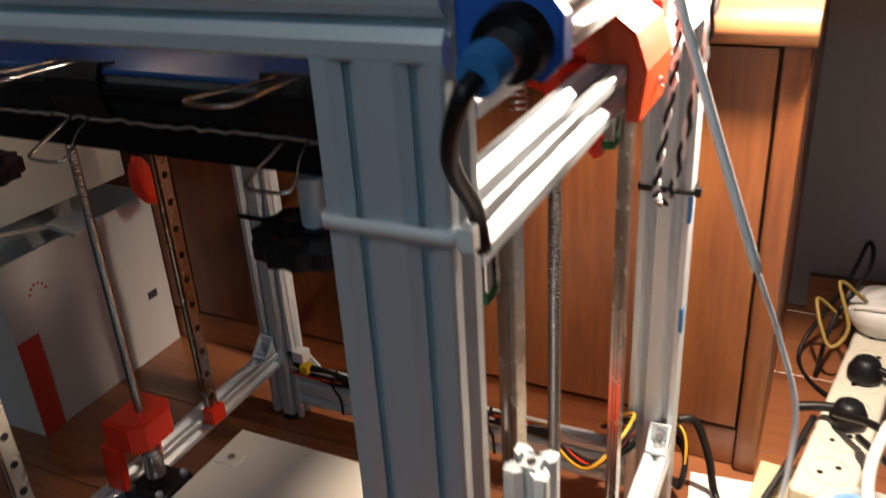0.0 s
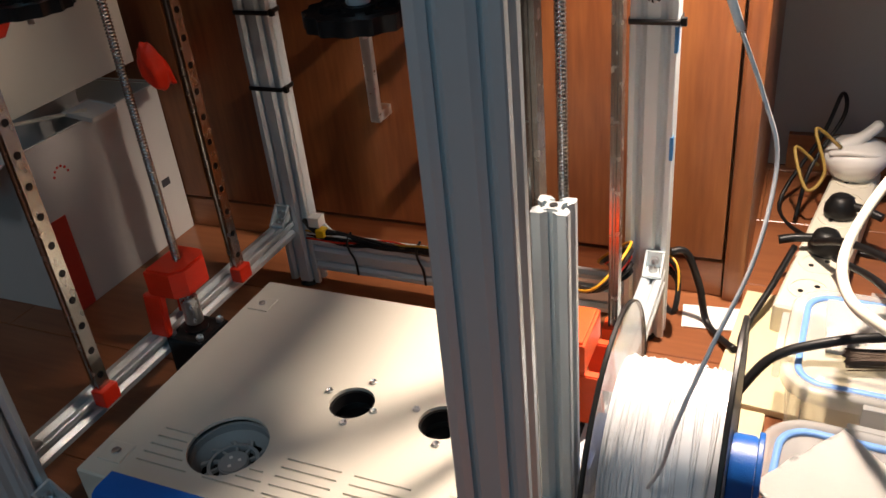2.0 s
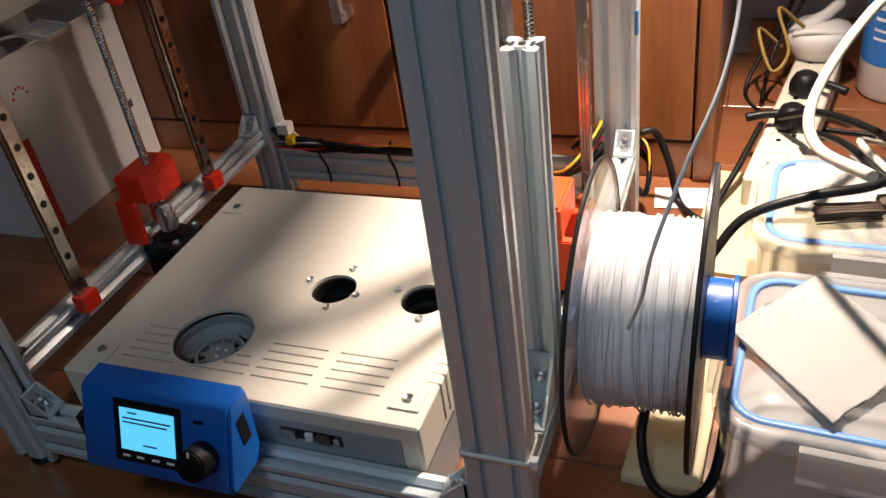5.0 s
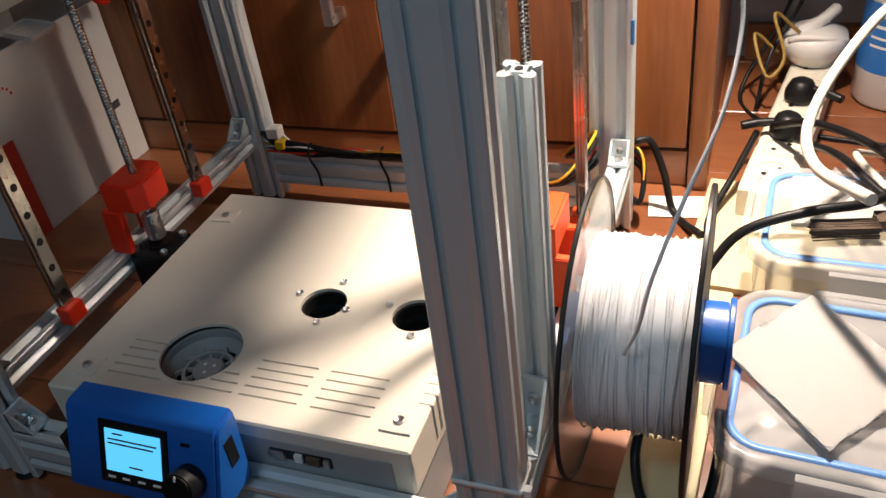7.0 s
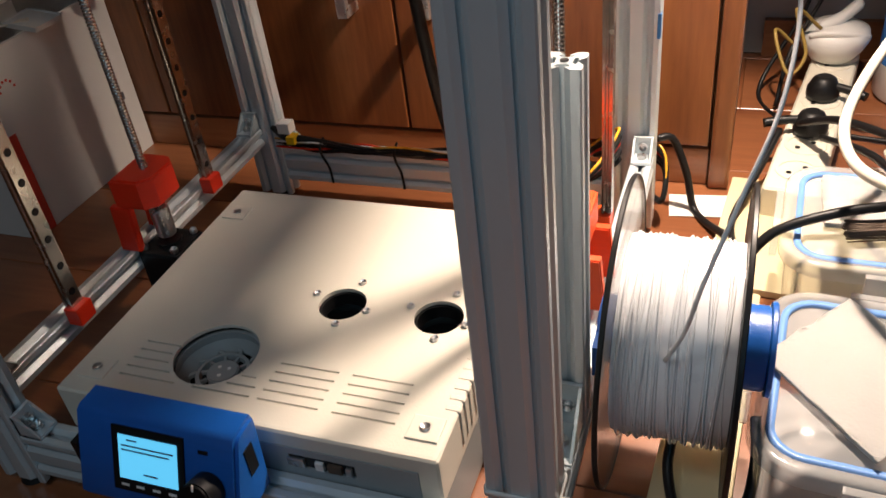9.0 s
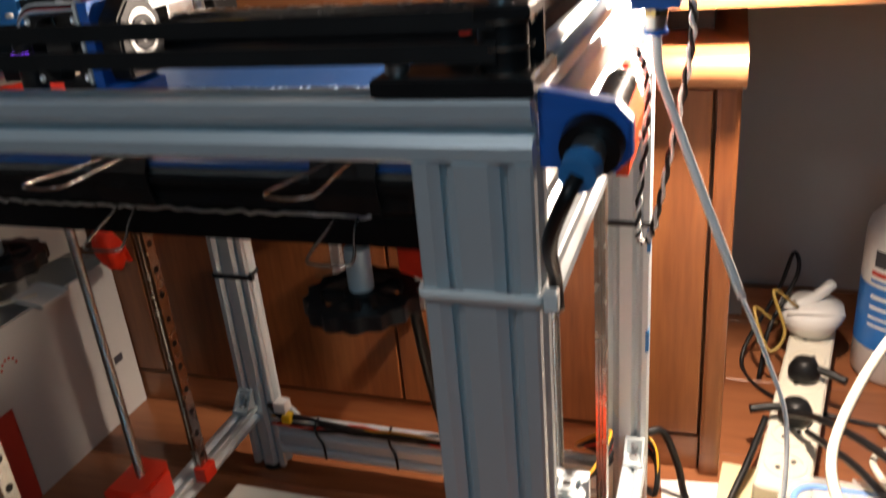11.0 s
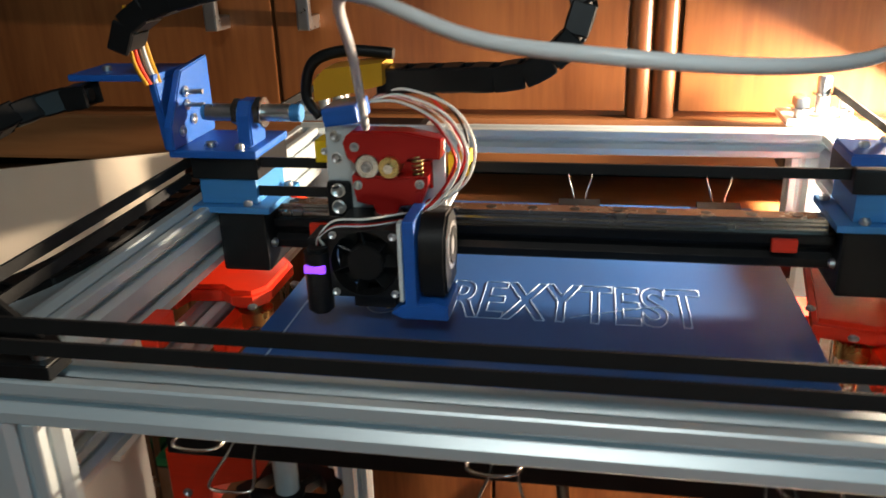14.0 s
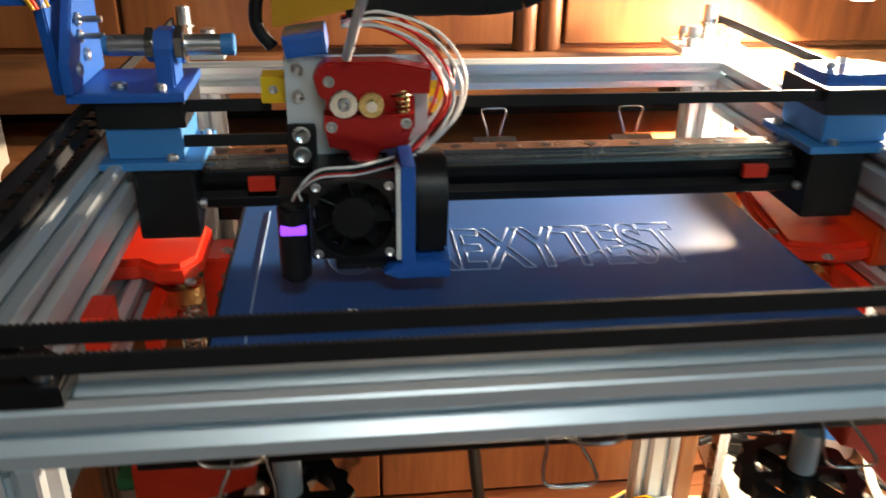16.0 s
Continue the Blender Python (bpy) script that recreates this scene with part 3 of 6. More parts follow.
for x, y in ((-0.199, 0.150), (-0.121, 0.150)):
    for dx, dy in ((-0.0245, 0.007), (0.0055, 0.0270), (0.022, -0.005), (0.005, -0.0235)):
        screw((x + dx, y + dy, CZ1), (0, 0, 1), 0.0032, 0.0022, case)
    g = part("fan_housing", ring((x, y, CZ1 - 0.009), 2, 0.0190, 0.0165, 0.0055), BLACK, case)
    part("fan_floor", cyl((x, y, 0.025), (x, y, 0.030), 0.020, seg=32), BLACK, case)
fan = thing("case_fan", "grey axial fan seen through the round hole of the case", "fan", (-0.268, 0.079, 0.02))
part("housing", ring((-0.268, 0.079, 0.034), 2, 0.0345, 0.0312, 0.012, 56), CASEGREY, fan, "grey round housing")
part("hub", cyl((-0.268, 0.079, 0.026), (-0.268, 0.079, 0.036), 0.0125, 0.0120, 32, bevel=0.001), CASEGREY, fan)
part("back_plate", cyl((-0.268, 0.079, 0.0215), (-0.268, 0.079, 0.0219), 0.033, seg=40), BLACK, fan)
for k in range(10):
    # swept guide vanes around the hub, with dark gaps between them
    a0 = 2 * math.pi * k / 10
    q = [(r * math.cos(a0 + a), r * math.sin(a0 + a)) for r, a in ((0.0126, 0.0), (0.0200, 0.10), (0.0260, 0.26), (0.0260, 0.40), (0.0200, 0.22), (0.0126, 0.16))]
    part("vane", prism(q, 0.0030, Matrix.Translation((-0.268, 0.079, 0.0310))), CASEGREY, fan)
part("guide_ring", ring((-0.268, 0.079, 0.0325), 2, 0.0205, 0.0175, 0.0028, 40), CASEGREY, fan)
part("funnel", smooth(lathe([(0.0255, 0.0300), (0.0312, 0.0395), (0.0318, 0.0395), (0.0262, 0.0290)], (-0.268, 0.079, 0), 2, 48)), CASEGREY, fan)
for dx, dy in ((-0.004, 0.003), (0.004, 0.003), (0.0, -0.005)):
    part("label_dot", cyl((-0.268 + dx, 0.079 + dy, 0.0361), (-0.268 + dx, 0.079 + dy, 0.0363), 0.0015, seg=12), WHITE, fan)

# ---- control display ----
disp = thing("control_display", "blue printed display box with lit screen and black knob", "display", (-0.256, -0.02, 0.03))
DX0, DX1 = -0.313, -0.192
m = Matrix(((0, 0, 1, DX0), (1, 0, 0, 0), (0, 1, 0, 0), (0, 0, 0, 1)))
bm = prism([(-0.030, 0.019), (0.008, 0.019), (0.012, 0.074), (0.010, 0.080), (-0.006, 0.080), (-0.011, 0.077), (-0.033, 0.026)], DX1 - DX0, m, bevel=0.0025)
part("housing", smooth(bm, 50), BLUE, disp)
fa, fb = Vector((0, -0.033, 0.026)), Vector((0, -0.011, 0.077))
fu = (fb - fa).normalized()
fn = Vector((0, -fu.z, fu.y))
FACE = Matrix(((1, fu.x, fn.x, 0), (0, fu.y, fn.y, fa.y), (0, fu.z, fn.z, fa.z), (0, 0, 0, 1)))


def face_box(x0, x1, u0, u1, d0, d1, bevel=0.0005):
    return box(x0, x1, u0, u1, d0, d1, bevel, m=FACE)


scr = part("screen_board", face_box(-0.283, -0.229, 0.008, 0.0525, 0.0002, 0.0016), BLACK, disp, "black screen surround")
part("screen", face_box(-0.2775, -0.2335, 0.017, 0.0470, 0.0017, 0.0022, 0), SCREEN, scr, "lit pale blue screen")
for u, x0, x1 in ((0.0435, -0.271, -0.263), (0.0395, -0.275, -0.236), (0.0365, -0.275, -0.239), (0.0215, -0.259, -0.248)):
    part("text_bar", face_box(x0, x1, u, u + 0.0011, 0.0023, 0.0025, 0), INKGREY, scr)
for x in (-0.277, -0.2655, -0.253, -0.241):
    part("button_caption", face_box(x, x + 0.006, 0.0115, 0.0132, 0.0017, 0.0019, 0), WHITE, scr)
kc, kn = FACE @ Vector((-0.2120, 0.0215, 0)), fn
part("knob", smooth(cyl(kc, kc + kn * 0.016, 0.0120, 0.0112, 40, bevel=0.001)), BLACK, disp, "black turning knob")
part("knob_rim", smooth(cyl(kc + kn * 0.0161, kc + kn * 0.0165, 0.0098, 0.0098, 40)), BLACKALU, disp)
part("marker", face_box(-0.2126, -0.2114, 0.0285, 0.0325, 0.0166, 0.0172, 0), WHITE, disp)
part("reset_button", face_box(-0.2190, -0.2120, 0.044, 0.0465, 0.0002, 0.0009, 0.0003), BLACK, disp)
part("side_slot", box(DX1 + 0.0001, DX1 + 0.0006, -0.008, 0.001, 0.044, 0.066, 0), BLACK, disp)
part("clip", box(DX0 - 0.006, DX0 - 0.0002, -0.02, 0.004, 0.03, 0.055, 0.001), BLACK, disp)
part("mount_arm", box(-0.27, -0.24, -0.016, -0.0006, 0.0, 0.0188, 0.001), BLUE, disp)

# ---- spool of filament ----
SY, SZ, SR = 0.132, 0.081, 0.100
spool = thing("filament_spool", "spool of white filament between smoky flanges on a blue hub", "spool", (0.04, SY, SZ))
for x in (0.014, 0.085):
    part("flange", smooth(ring((x, SY, SZ), 0, SR, 0.028, 0.0012, 96)), SMOKE if x < 0.05 else BLACK, spool, "clear smoky flange" if x < 0.05 else "black flange edge")
    part("flange_rim", smooth(ring((x, SY, SZ), 0, SR + 0.0008, SR - 0.0005, 0.0016, 96)), BLACK, spool)
bm = bmesh.new()
rng = random.Random(4)
turns, seg = 38, 84
for layer, r0 in enumerate((0.0632, 0.0608)):
    for i in range(turns):
        x = 0.0175 + (0.064 * (i + 0.5 * layer)) / turns
        wob, ph, dr = rng.uniform(0, 0.0022), rng.uniform(0, 6.28), rng.uniform(-0.0012, 0.0012)
        sag = rng.uniform(0, 0.004) if layer == 0 else 0
        rows = []
        for k in range(seg):
            a = 2 * math.pi * k / seg
            rr = r0 + dr + sag * max(0, -math.sin(a)) ** 2
            xx = min(0.0825, max(0.0165, x + wob * math.sin(a * 2 + ph)))
            rows.append([bm.verts.new((xx + 0.00095 * math.cos(b), SY + (rr + 0.00095 * math.sin(b)) * math.cos(a), SZ + (rr + 0.00095 * math.sin(b)) * math.sin(a))) for b in (0, 1.57, 3.14, 4.71)])
        for k in range(seg):
            p, q = rows[k], rows[(k + 1) % seg]
            for j in range(4):
                bm.faces.new((p[j], p[(j + 1) % 4], q[(j + 1) % 4], q[j])).smooth = True
wind = tagged(part("winding", bm, FILAMENT, spool, "loosely wound white filament"), kind="stuff")
part("core", smooth(cyl((0.0155, SY, SZ), (0.0835, SY, SZ), 0.0632, seg=64)), FILAMENT, spool)
part("hub", smooth(cyl((0.0865, SY, SZ), (0.1015, SY, SZ), 0.0265, seg=48, bevel=0.001)), BLUE, spool, "blue printed hub")
part("hub_rim", smooth(ring((0.1035, SY, SZ), 0, 0.0295, 0.012, 0.0018)), BLUE, spool)
part("axle", smooth(cyl((0.0005, SY, SZ), (0.0125, SY, SZ), 0.022, seg=40)), BLUE, spool)
part("axle_arm", box(0.0004, 0.006, 0.0985, SY + 0.02, SZ - 0.012, SZ + 0.012, 0.001), BLUE, spool)

# ---- food containers, tissues and brush ----


def rounded(x0, x1, y0, y1, r, n=6):
    out = []
    for cx, cy, a in ((x1 - r, y1 - r, 0), (x0 + r, y1 - r, 90), (x0 + r, y0 + r, 180), (x1 - r, y0 + r, 270)):
        for k in range(n + 1):
            t = radians(a + 90 * k / n)
            out.append((cx + r * math.cos(t), cy + r * math.sin(t)))
    return out


def loft(rings, bm=None, cap0=True, cap1=True):
    bm = bm or bmesh.new()
    rows = [[bm.verts.new(p) for p in r] for r in rings]
    n = len(rows[0])
    for a, b in zip(rows, rows[1:]):
        for k in range(n):
            bm.faces.new((a[k], a[(k + 1) % n], b[(k + 1) % n], b[k])).smooth = True
    if cap0:
        bm.faces.new(rows[0][::-1])
    if cap1:
        bm.faces.new(rows[-1])
    bmesh.ops.recalc_face_normals(bm, faces=bm.faces)
    return bm


def container(x0, x1, y0, y1, z1, turn, label):
    c = thing("food_container", label, "container", ((x0 + x1) / 2, (y0 + y1) / 2, FLOOR), "food containers")
    mid = Vector(((x0 + x1) / 2, (y0 + y1) / 2, 0))
    T = Matrix.Translation(mid) @ pose(0, 0, 0, 0, 0, turn) @ Matrix.Translation(-mid)

    def rg(ins, z, r):
        return [T @ Vector((x, y, z)) for x, y in rounded(x0 + ins, x1 - ins, y0 + ins, y1 - ins, max(0.004, r - ins))]
    zb = FLOOR + 0.0005
    part("tub", loft([rg(0.016, zb + 0.002, 0.034), rg(0.012, zb, 0.034), rg(0.014, zb, 0.034), rg(0.010, zb + 0.006, 0.034), rg(0.005, z1 - 0.012, 0.034), rg(0.003, z1 - 0.010, 0.034)], cap0=False, cap1=False), CLEAR, c, "clear plastic tub")
    part("tub_floor", loft([rg(0.013, zb, 0.034), rg(0.013, zb + 0.001, 0.034)]), CLEAR, c)
    lid = part("lid", loft([rg(0.0, z1 - 0.012, 0.034), rg(0.0, z1 - 0.002, 0.034), rg(0.002, z1, 0.034), rg(0.009, z1, 0.034), rg(0.010, z1 - 0.003, 0.034), rg(0.017, z1 - 0.003, 0.034), rg(0.020, z1 - 0.001, 0.034), rg(0.045, z1 - 0.001, 0.04), rg(0.05, z1 - 0.0022, 0.04)], cap0=False), CLEAR, c, "clear snap lid")
    part("gasket", loft([rg(0.0105, z1 - 0.0029, 0.034), rg(0.0105, z1 - 0.0004, 0.034), rg(0.0155, z1 - 0.0004, 0.034), rg(0.0155, z1 - 0.0029, 0.034)], cap0=False, cap1=False), GASKET, lid, "blue silicone gasket")
    for (cx, cy, hx, hy) in (((x0 + x1) / 2, y0 - 0.003, 0.028, 0.003), ((x0 + x1) / 2, y1 + 0.003, 0.028, 0.003), (x0 - 0.003, (y0 + y1) / 2, 0.003, 0.028), (x1 + 0.003, (y0 + y1) / 2, 0.003, 0.028)):
        part("clasp", box(cx - hx, cx + hx, cy - hy, cy + hy, z1 - 0.030, z1 - 0.001, 0.0015, m=T), CLEAR, lid)
    return c


container(0.098, 0.262, 0.062, 0.232, 0.050, -4, "clear plastic food container with a blue gasket lid, near the spool")
container(0.112, 0.290, 0.262, 0.412, 0.050, -3, "clear plastic food container with blue gasket lid, behind another")


def tissue(name, corners, z, sag, label):
    """A folded sheet, a few layers thick, softly uneven."""
    t = thing(name, label, "tissue", (*corners[0], z))
    n = 18
    a, b, c, d = (Vector((x, y, 0)) for x, y in corners)
    for layer in range(3):
        bm = bmesh.new()
        rows = []
        for i in range(n + 1):
            row = []
            for j in range(n + 1):
                u, v = i / n, j / n
                p = (a * (1 - u) + b * u) * (1 - v) + (d * (1 - u) + c * u) * v
                w = 0.002 * noise.noise(Vector((p.x * 45, p.y * 45, layer * 3.1))) + 0.0012 * noise.noise(Vector((p.x * 160, p.y * 160, layer)))
                e = 0.0014 * noise.noise(Vector((p.x * 90, layer * 7, p.y * 90)))
                row.append(bm.verts.new((p.x + e, p.y - e, z + 0.0022 + 0.0016 * layer + 0.5 * w)))
            rows.append(row)
        for p, q in zip(rows, rows[1:]):
            for j in range(n):
                bm.faces.new((p[j], p[j + 1], q[j + 1], q[j])).smooth = True
        bmesh.ops.solidify(bm, geom=bm.faces[:], thickness=0.0006)
        part("ply", bm, PAPER, t)
    return t


tissue("paper_tissue", [(0.101, 0.155), (0.163, 0.080), (0.222, 0.150), (0.156, 0.224)], 0.0502, 0, "folded white paper tissue lying on a container lid")
tissue("paper_tissue", [(0.142, 0.315), (0.235, 0.318), (0.240, 0.392), (0.142, 0.388)], 0.0502, 0, "folded white paper tissue on the other container lid")
br = thing("brush", "old brush with brown handle and bristles on a lid", "brush", (0.18, 0.305, 0.053))
part("handle", box(0.206, 0.300, 0.304, 0.320, 0.0555, 0.0635, 0.002, m=tilt((0.155, 0.3, 0.055), 0, 0, 12)), BRISTLE, br)
bm = bmesh.new()
for k in range(70):
    y, z = 0.296 + 0.016 * rng.random(), 0.0520 + 0.010 * rng.random()
    tube([(0.156 + 0.004 * rng.random(), y + rng.uniform(-0.002, 0.002), z), (0.18, y, z), (0.2065, y, z)], 0.0007, 4, 2, bm)
bmesh.ops.transform(bm, matrix=tilt((0.155, 0.3, 0.055), 0, 0, 12), verts=bm.verts)
part("bristles", bm, BRISTLE, br)

pb = thing("foam_board", "pale yellow board lying on the floor under the spool", "board", (0.08, 0.3, FLOOR))
part("board", box(0.044, 0.098, 0.085, 0.330, FLOOR + 0.0005, FLOOR + 0.010, 0.003, m=tilt((0.07, 0.2, 0), 0, 0, -3)), PALEYELLOW, pb)
pb = thing("foam_board", "pale yellow board lying on the floor by the power strip", "board", (0.12, 0.45, FLOOR))
part("board", box(0.060, 0.240, 0.335, 0.520, FLOOR + 0.0005, FLOOR + 0.008, 0.002, m=tilt((0.12, 0.4, 0), 0, 0, -5)), PALEYELLOW, pb)
pp = thing("paper_sheet", "small white paper sheet lying on the floor", "paper", (0.03, 0.47, FLOOR))
part("sheet", box(0.012, 0.075, 0.452, 0.492, FLOOR + 0.0006, FLOOR + 0.0014, 0, m=tilt((0.03, 0.47, 0), 0, 0, 6)), PAPER, pp)

# ---- power strip, plugs and adapter ----
ST = tilt((0.15, 0.62, 0), 0, 0, -9)
strip = thing("power_strip", "cream plastic power strip with several sockets on the floor", "power strip", (0.15, 0.62, FLOOR))
part("body", box(0.124, 0.176, 0.450, 0.790, FLOOR + 0.001, -0.002, 0.006, m=ST, seg=3), CREAM, strip)
for k in range(6):
    y = 0.49 + 0.052 * k
    c = ST @ Vector((0.150, y, -0.0018))
    so = part("socket", smooth(ring(c, 2, 0.0205, 0.0170, 0.0010, 32)), CREAM, strip)
    for d in (-0.0095, 0.0095):
        p = ST @ Vector((0.150 + d * 0.7, y + d * 0.7, -0.0016))
        part("pin_hole", cyl(p, p + Vector((0, 0, 0.0004)), 0.0027, seg=12), BLACK, so)


def plug(y, dx, label, mtl):
    p = thing("plug", label, "plug", tuple(ST @ Vector((0.150, y, 0))), "plugs")
    bm = loft([[ST @ Vector((0.150 + r * math.cos(a), y + r * math.sin(a), z)) for a in [2 * math.pi * k / 20 for k in range(20)]] for r, z in ((0.0165, -0.0005), (0.0175, 0.004), (0.017, 0.012), (0.012, 0.022), (0.007, 0.025))])
    part("body", bm, mtl, p)
    part("strain_relief", tube([ST @ Vector((0.150 + dx * 0.006, y, 0.014)), ST @ Vector((0.150 + dx * 0.028, y - 0.006, 0.013)), ST @ Vector((0.150 + dx * 0.045, y - 0.012, 0.010))], 0.0048), mtl, p)
    return p


plug(0.568, -1, "black plug in the power strip", BLACK)
plug(0.655, 1, "black plug with its cable in the power strip", BLACK)
ad = thing("plug_adapter", "white plug-in adapter with cables at the end of the strip", "adapter", (0.17, 0.78, 0))
bm = lathe([(0.001, 0.036), (0.022, 0.034), (0.037, 0.027), (0.040, 0.016), (0.034, 0.003), (0.024, -0.010), (0.001, -0.012)], (0.168, 0.765, 0.010), 2, 40)
part("body", smooth(bm, 50), WHITE, ad)
part("fin", tube([(0.150, 0.752, 0.040), (0.172, 0.762, 0.050), (0.192, 0.772, 0.066)], [0.008, 0.007, 0.004], 10), WHITE, ad)
part("ridge", tube([(0.140, 0.740, 0.036), (0.160, 0.732, 0.042), (0.186, 0.738, 0.038), (0.204, 0.754, 0.030)], 0.004, 8), WHITE, ad)
part("stand", cyl((0.176, 0.765, -0.0015), (0.176, 0.765, 0.004), 0.022, seg=24), CREAM, ad)


def cable(name, pts, r, material, label, seg=8):
    c = thing(name, label, "cable", pts[0])
    part("cable_run", tube(pts, r, seg), material, c)
    return c


zf = FLOOR
cable("power_cable", [(0.112, 0.555, 0.008), (0.095, 0.50, -0.01), (0.075, 0.44, -0.03), (0.078, 0.40, -0.036)], 0.0036, BLACK, "black power cable running from the strip along the floor")
cable("power_cable", [(0.080, 0.285, 0.020), (0.105, 0.300, 0.052), (0.150, 0.312, 0.068), (0.200, 0.330, 0.072), (0.225, 0.370, 0.075), (0.200, 0.430, 0.070), (0.160, 0.500, 0.05), (0.130, 0.556, 0.016)], 0.0040, BLACK, "thick black power cable looping over the container lid")
cable("power_cable", [(0.150, 0.52, 0.02), (0.180, 0.42, 0.060), (0.215, 0.35, 0.062), (0.27, 0.30, 0.060), (0.36, 0.27, -0.03)], 0.0036, BLACK, "black power cable crossing over the container")
cable("white_cable", [(0.2782, 0.6196, 0.1281), (0.2417, 0.5305, 0.154), (0.2041, 0.4562, 0.1834), (0.1676, 0.3918, 0.1636), (0.1444, 0.3297, 0.138), (0.1481, 0.2612, 0.1391), (0.1771, 0.2001, 0.153)], 0.0042, CREAM, "thick white cable curving over the container")
cable("white_cable", [(0.235, 0.62, -0.036), (0.245, 0.57, -0.02), (0.215, 0.50, 0.02), (0.195, 0.43, 0.056), (0.215, 0.37, 0.059)], 0.0032, CREAM, "thin white cable hanging by the container")
cable("yellow_cable", [(0.150, 0.74, 0.045), (0.120, 0.72, 0.075), (0.135, 0.70, 0.030), (0.118, 0.69, 0.01), (0.100, 0.72, 0.05), (0.128, 0.74, 0.02)], 0.0021, DULLYELLOW, "tangled yellow and black cable beside the adapter")
cable("black_cable", [(0.110, 0.70, zf + 0.004), (0.120, 0.73, 0.02), (0.150, 0.78, 0.07), (0.145, 0.80, 0.09), (0.130, 0.79, 0.04), (0.09, 0.74, zf + 0.005), (0.13, 0.66, zf + 0.004), (0.22, 0.63, zf + 0.004), (0.30, 0.62, zf + 0.004)], 0.0026, BLACK, "thin black cable curled round the adapter on the floor")
cable("black_cable", [(-0.003, 0.462, 0.040), (0.012, 0.470, 0.036), (0.027, 0.468, 0.000), (0.036, 0.463, zf + 0.006), (0.050, 0.44, zf + 0.004), (0.07, 0.41, zf + 0.012)], 0.0038, BLACK, "black cable coming down behind the rear post")
cable("floor_cable", [(0.052, 0.125, 0.01), (0.050, 0.105, -0.012), (0.060, 0.078, -0.024), (0.080, 0.068, -0.026), (0.098, 0.082, -0.022), (0.104, 0.110, 0.0), (0.102, 0.14, 0.012)], 0.0036, BLACK, "black cable loop hanging under the spool")
cable("filament_strand", [(0.0677, 0.168, 0.352), (0.0817, 0.1618, 0.3204), (0.0922, 0.1417, 0.2951), (0.0888, 0.097, 0.264), (0.0751, 0.0578, 0.2333), (0.0629, 0.044, 0.1938), (0.0559, 0.0553, 0.1533), (0.046, 0.073, 0.115)], 0.0012, FILAMENT, "white filament strand running down to the spool", 8)

# ---- boxes beside the printer ----
wb = thing("shipping_box", "open white cardboard box with a red stripe, on the floor", "box", (-0.73, 0.40, FLOOR))
part("side", box(-0.662, -0.659, 0.290, 0.512, FLOOR + 0.0005, 0.166, 0.0005), WHITECARD, wb)
part("side", box(-0.802, -0.799, 0.290, 0.512, FLOOR + 0.0005, 0.166, 0.0005), WHITECARD, wb)
part("side", box(-0.7985, -0.6625, 0.290, 0.293, FLOOR + 0.0005, 0.166, 0.0005), WHITECARD, wb)
part("side", box(-0.7985, -0.6625, 0.509, 0.512, FLOOR + 0.0005, 0.166, 0.0005), WHITECARD, wb)
part("bottom", box(-0.7985, -0.6625, 0.2935, 0.5085, FLOOR + 0.0006, FLOOR + 0.004, 0), WHITECARD, wb)
part("flap", box(-0.800, -0.662, 0.230, 0.2895, 0.1665, 0.1690, 0.0005, m=tilt((-0.73, 0.2895, 0.167), 18)), WHITECARD, wb)
part("flap", box(-0.7985, -0.72, 0.292, 0.51, 0.1665, 0.1690, 0.0005, m=tilt((-0.799, 0.4, 0.167), 0, -62)), WHITECARD, wb)
part("flap", box(-0.800, -0.662, 0.5125, 0.57, 0.1665, 0.1690, 0.0005, m=tilt((-0.73, 0.5125, 0.167), -12)), WHITECARD, wb)
part("locking_tab", box(-0.690, -0.645, 0.385, 0.428, 0.1670, 0.1695, 0.004, m=tilt((-0.660, 0.40, 0.167), 0, 8)), WHITECARD, wb)
part("stripe", box(-0.6588, -0.6582, 0.2905, 0.318, FLOOR + 0.001, 0.078, 0), INKRED, wb, "red printed stripe")
for k in range(6):
    a = radians(20 + 28 * k)
    p = Vector((-0.6588, 0.332 + 0.011 * math.cos(a), 0.118 + 0.014 * math.sin(a)))
    part("printed_dot", cyl(p, p + Vector((0.0005, 0, 0)), 0.0016, seg=10), INKRED, wb)
part("print_bar", box(-0.6588, -0.6582, 0.475, 0.490, 0.035, 0.045, 0), INKGREY, wb)

wb = thing("storage_box", "large white box standing behind the shipping box on the floor", "box", (-1.0, 0.42, FLOOR))
part("body", box(-1.16, -0.815, 0.22, 0.50, FLOOR + 0.0005, 0.225, 0.003), WHITECARD, wb)
part("lid", box(-1.163, -0.812, 0.217, 0.503, 0.2255, 0.285, 0.003), WHITECARD, wb)
cb = thing("cardboard_sheet", "large pale cardboard sheet leaning upright between boxes and cupboard", "cardboard", (-0.74, 0.42, 0.17))
outline = [(0, 0.3600), (0.055, 0.3400), (0.055, 0.2150), (0.22, 0.1700), (0.22, 0.2870), (0.46, 0.2870), (0.46, 0.490), (0, 0.456)]
part("sheet", prism(outline, 0.0035, Matrix(((-0.7, 0, -0.714, -0.588), (-0.714, 0, 0.7, 0.494), (0, 1, 0, 0), (0, 0, 0, 1))), bevel=0.0005), CARDPALE, cb)
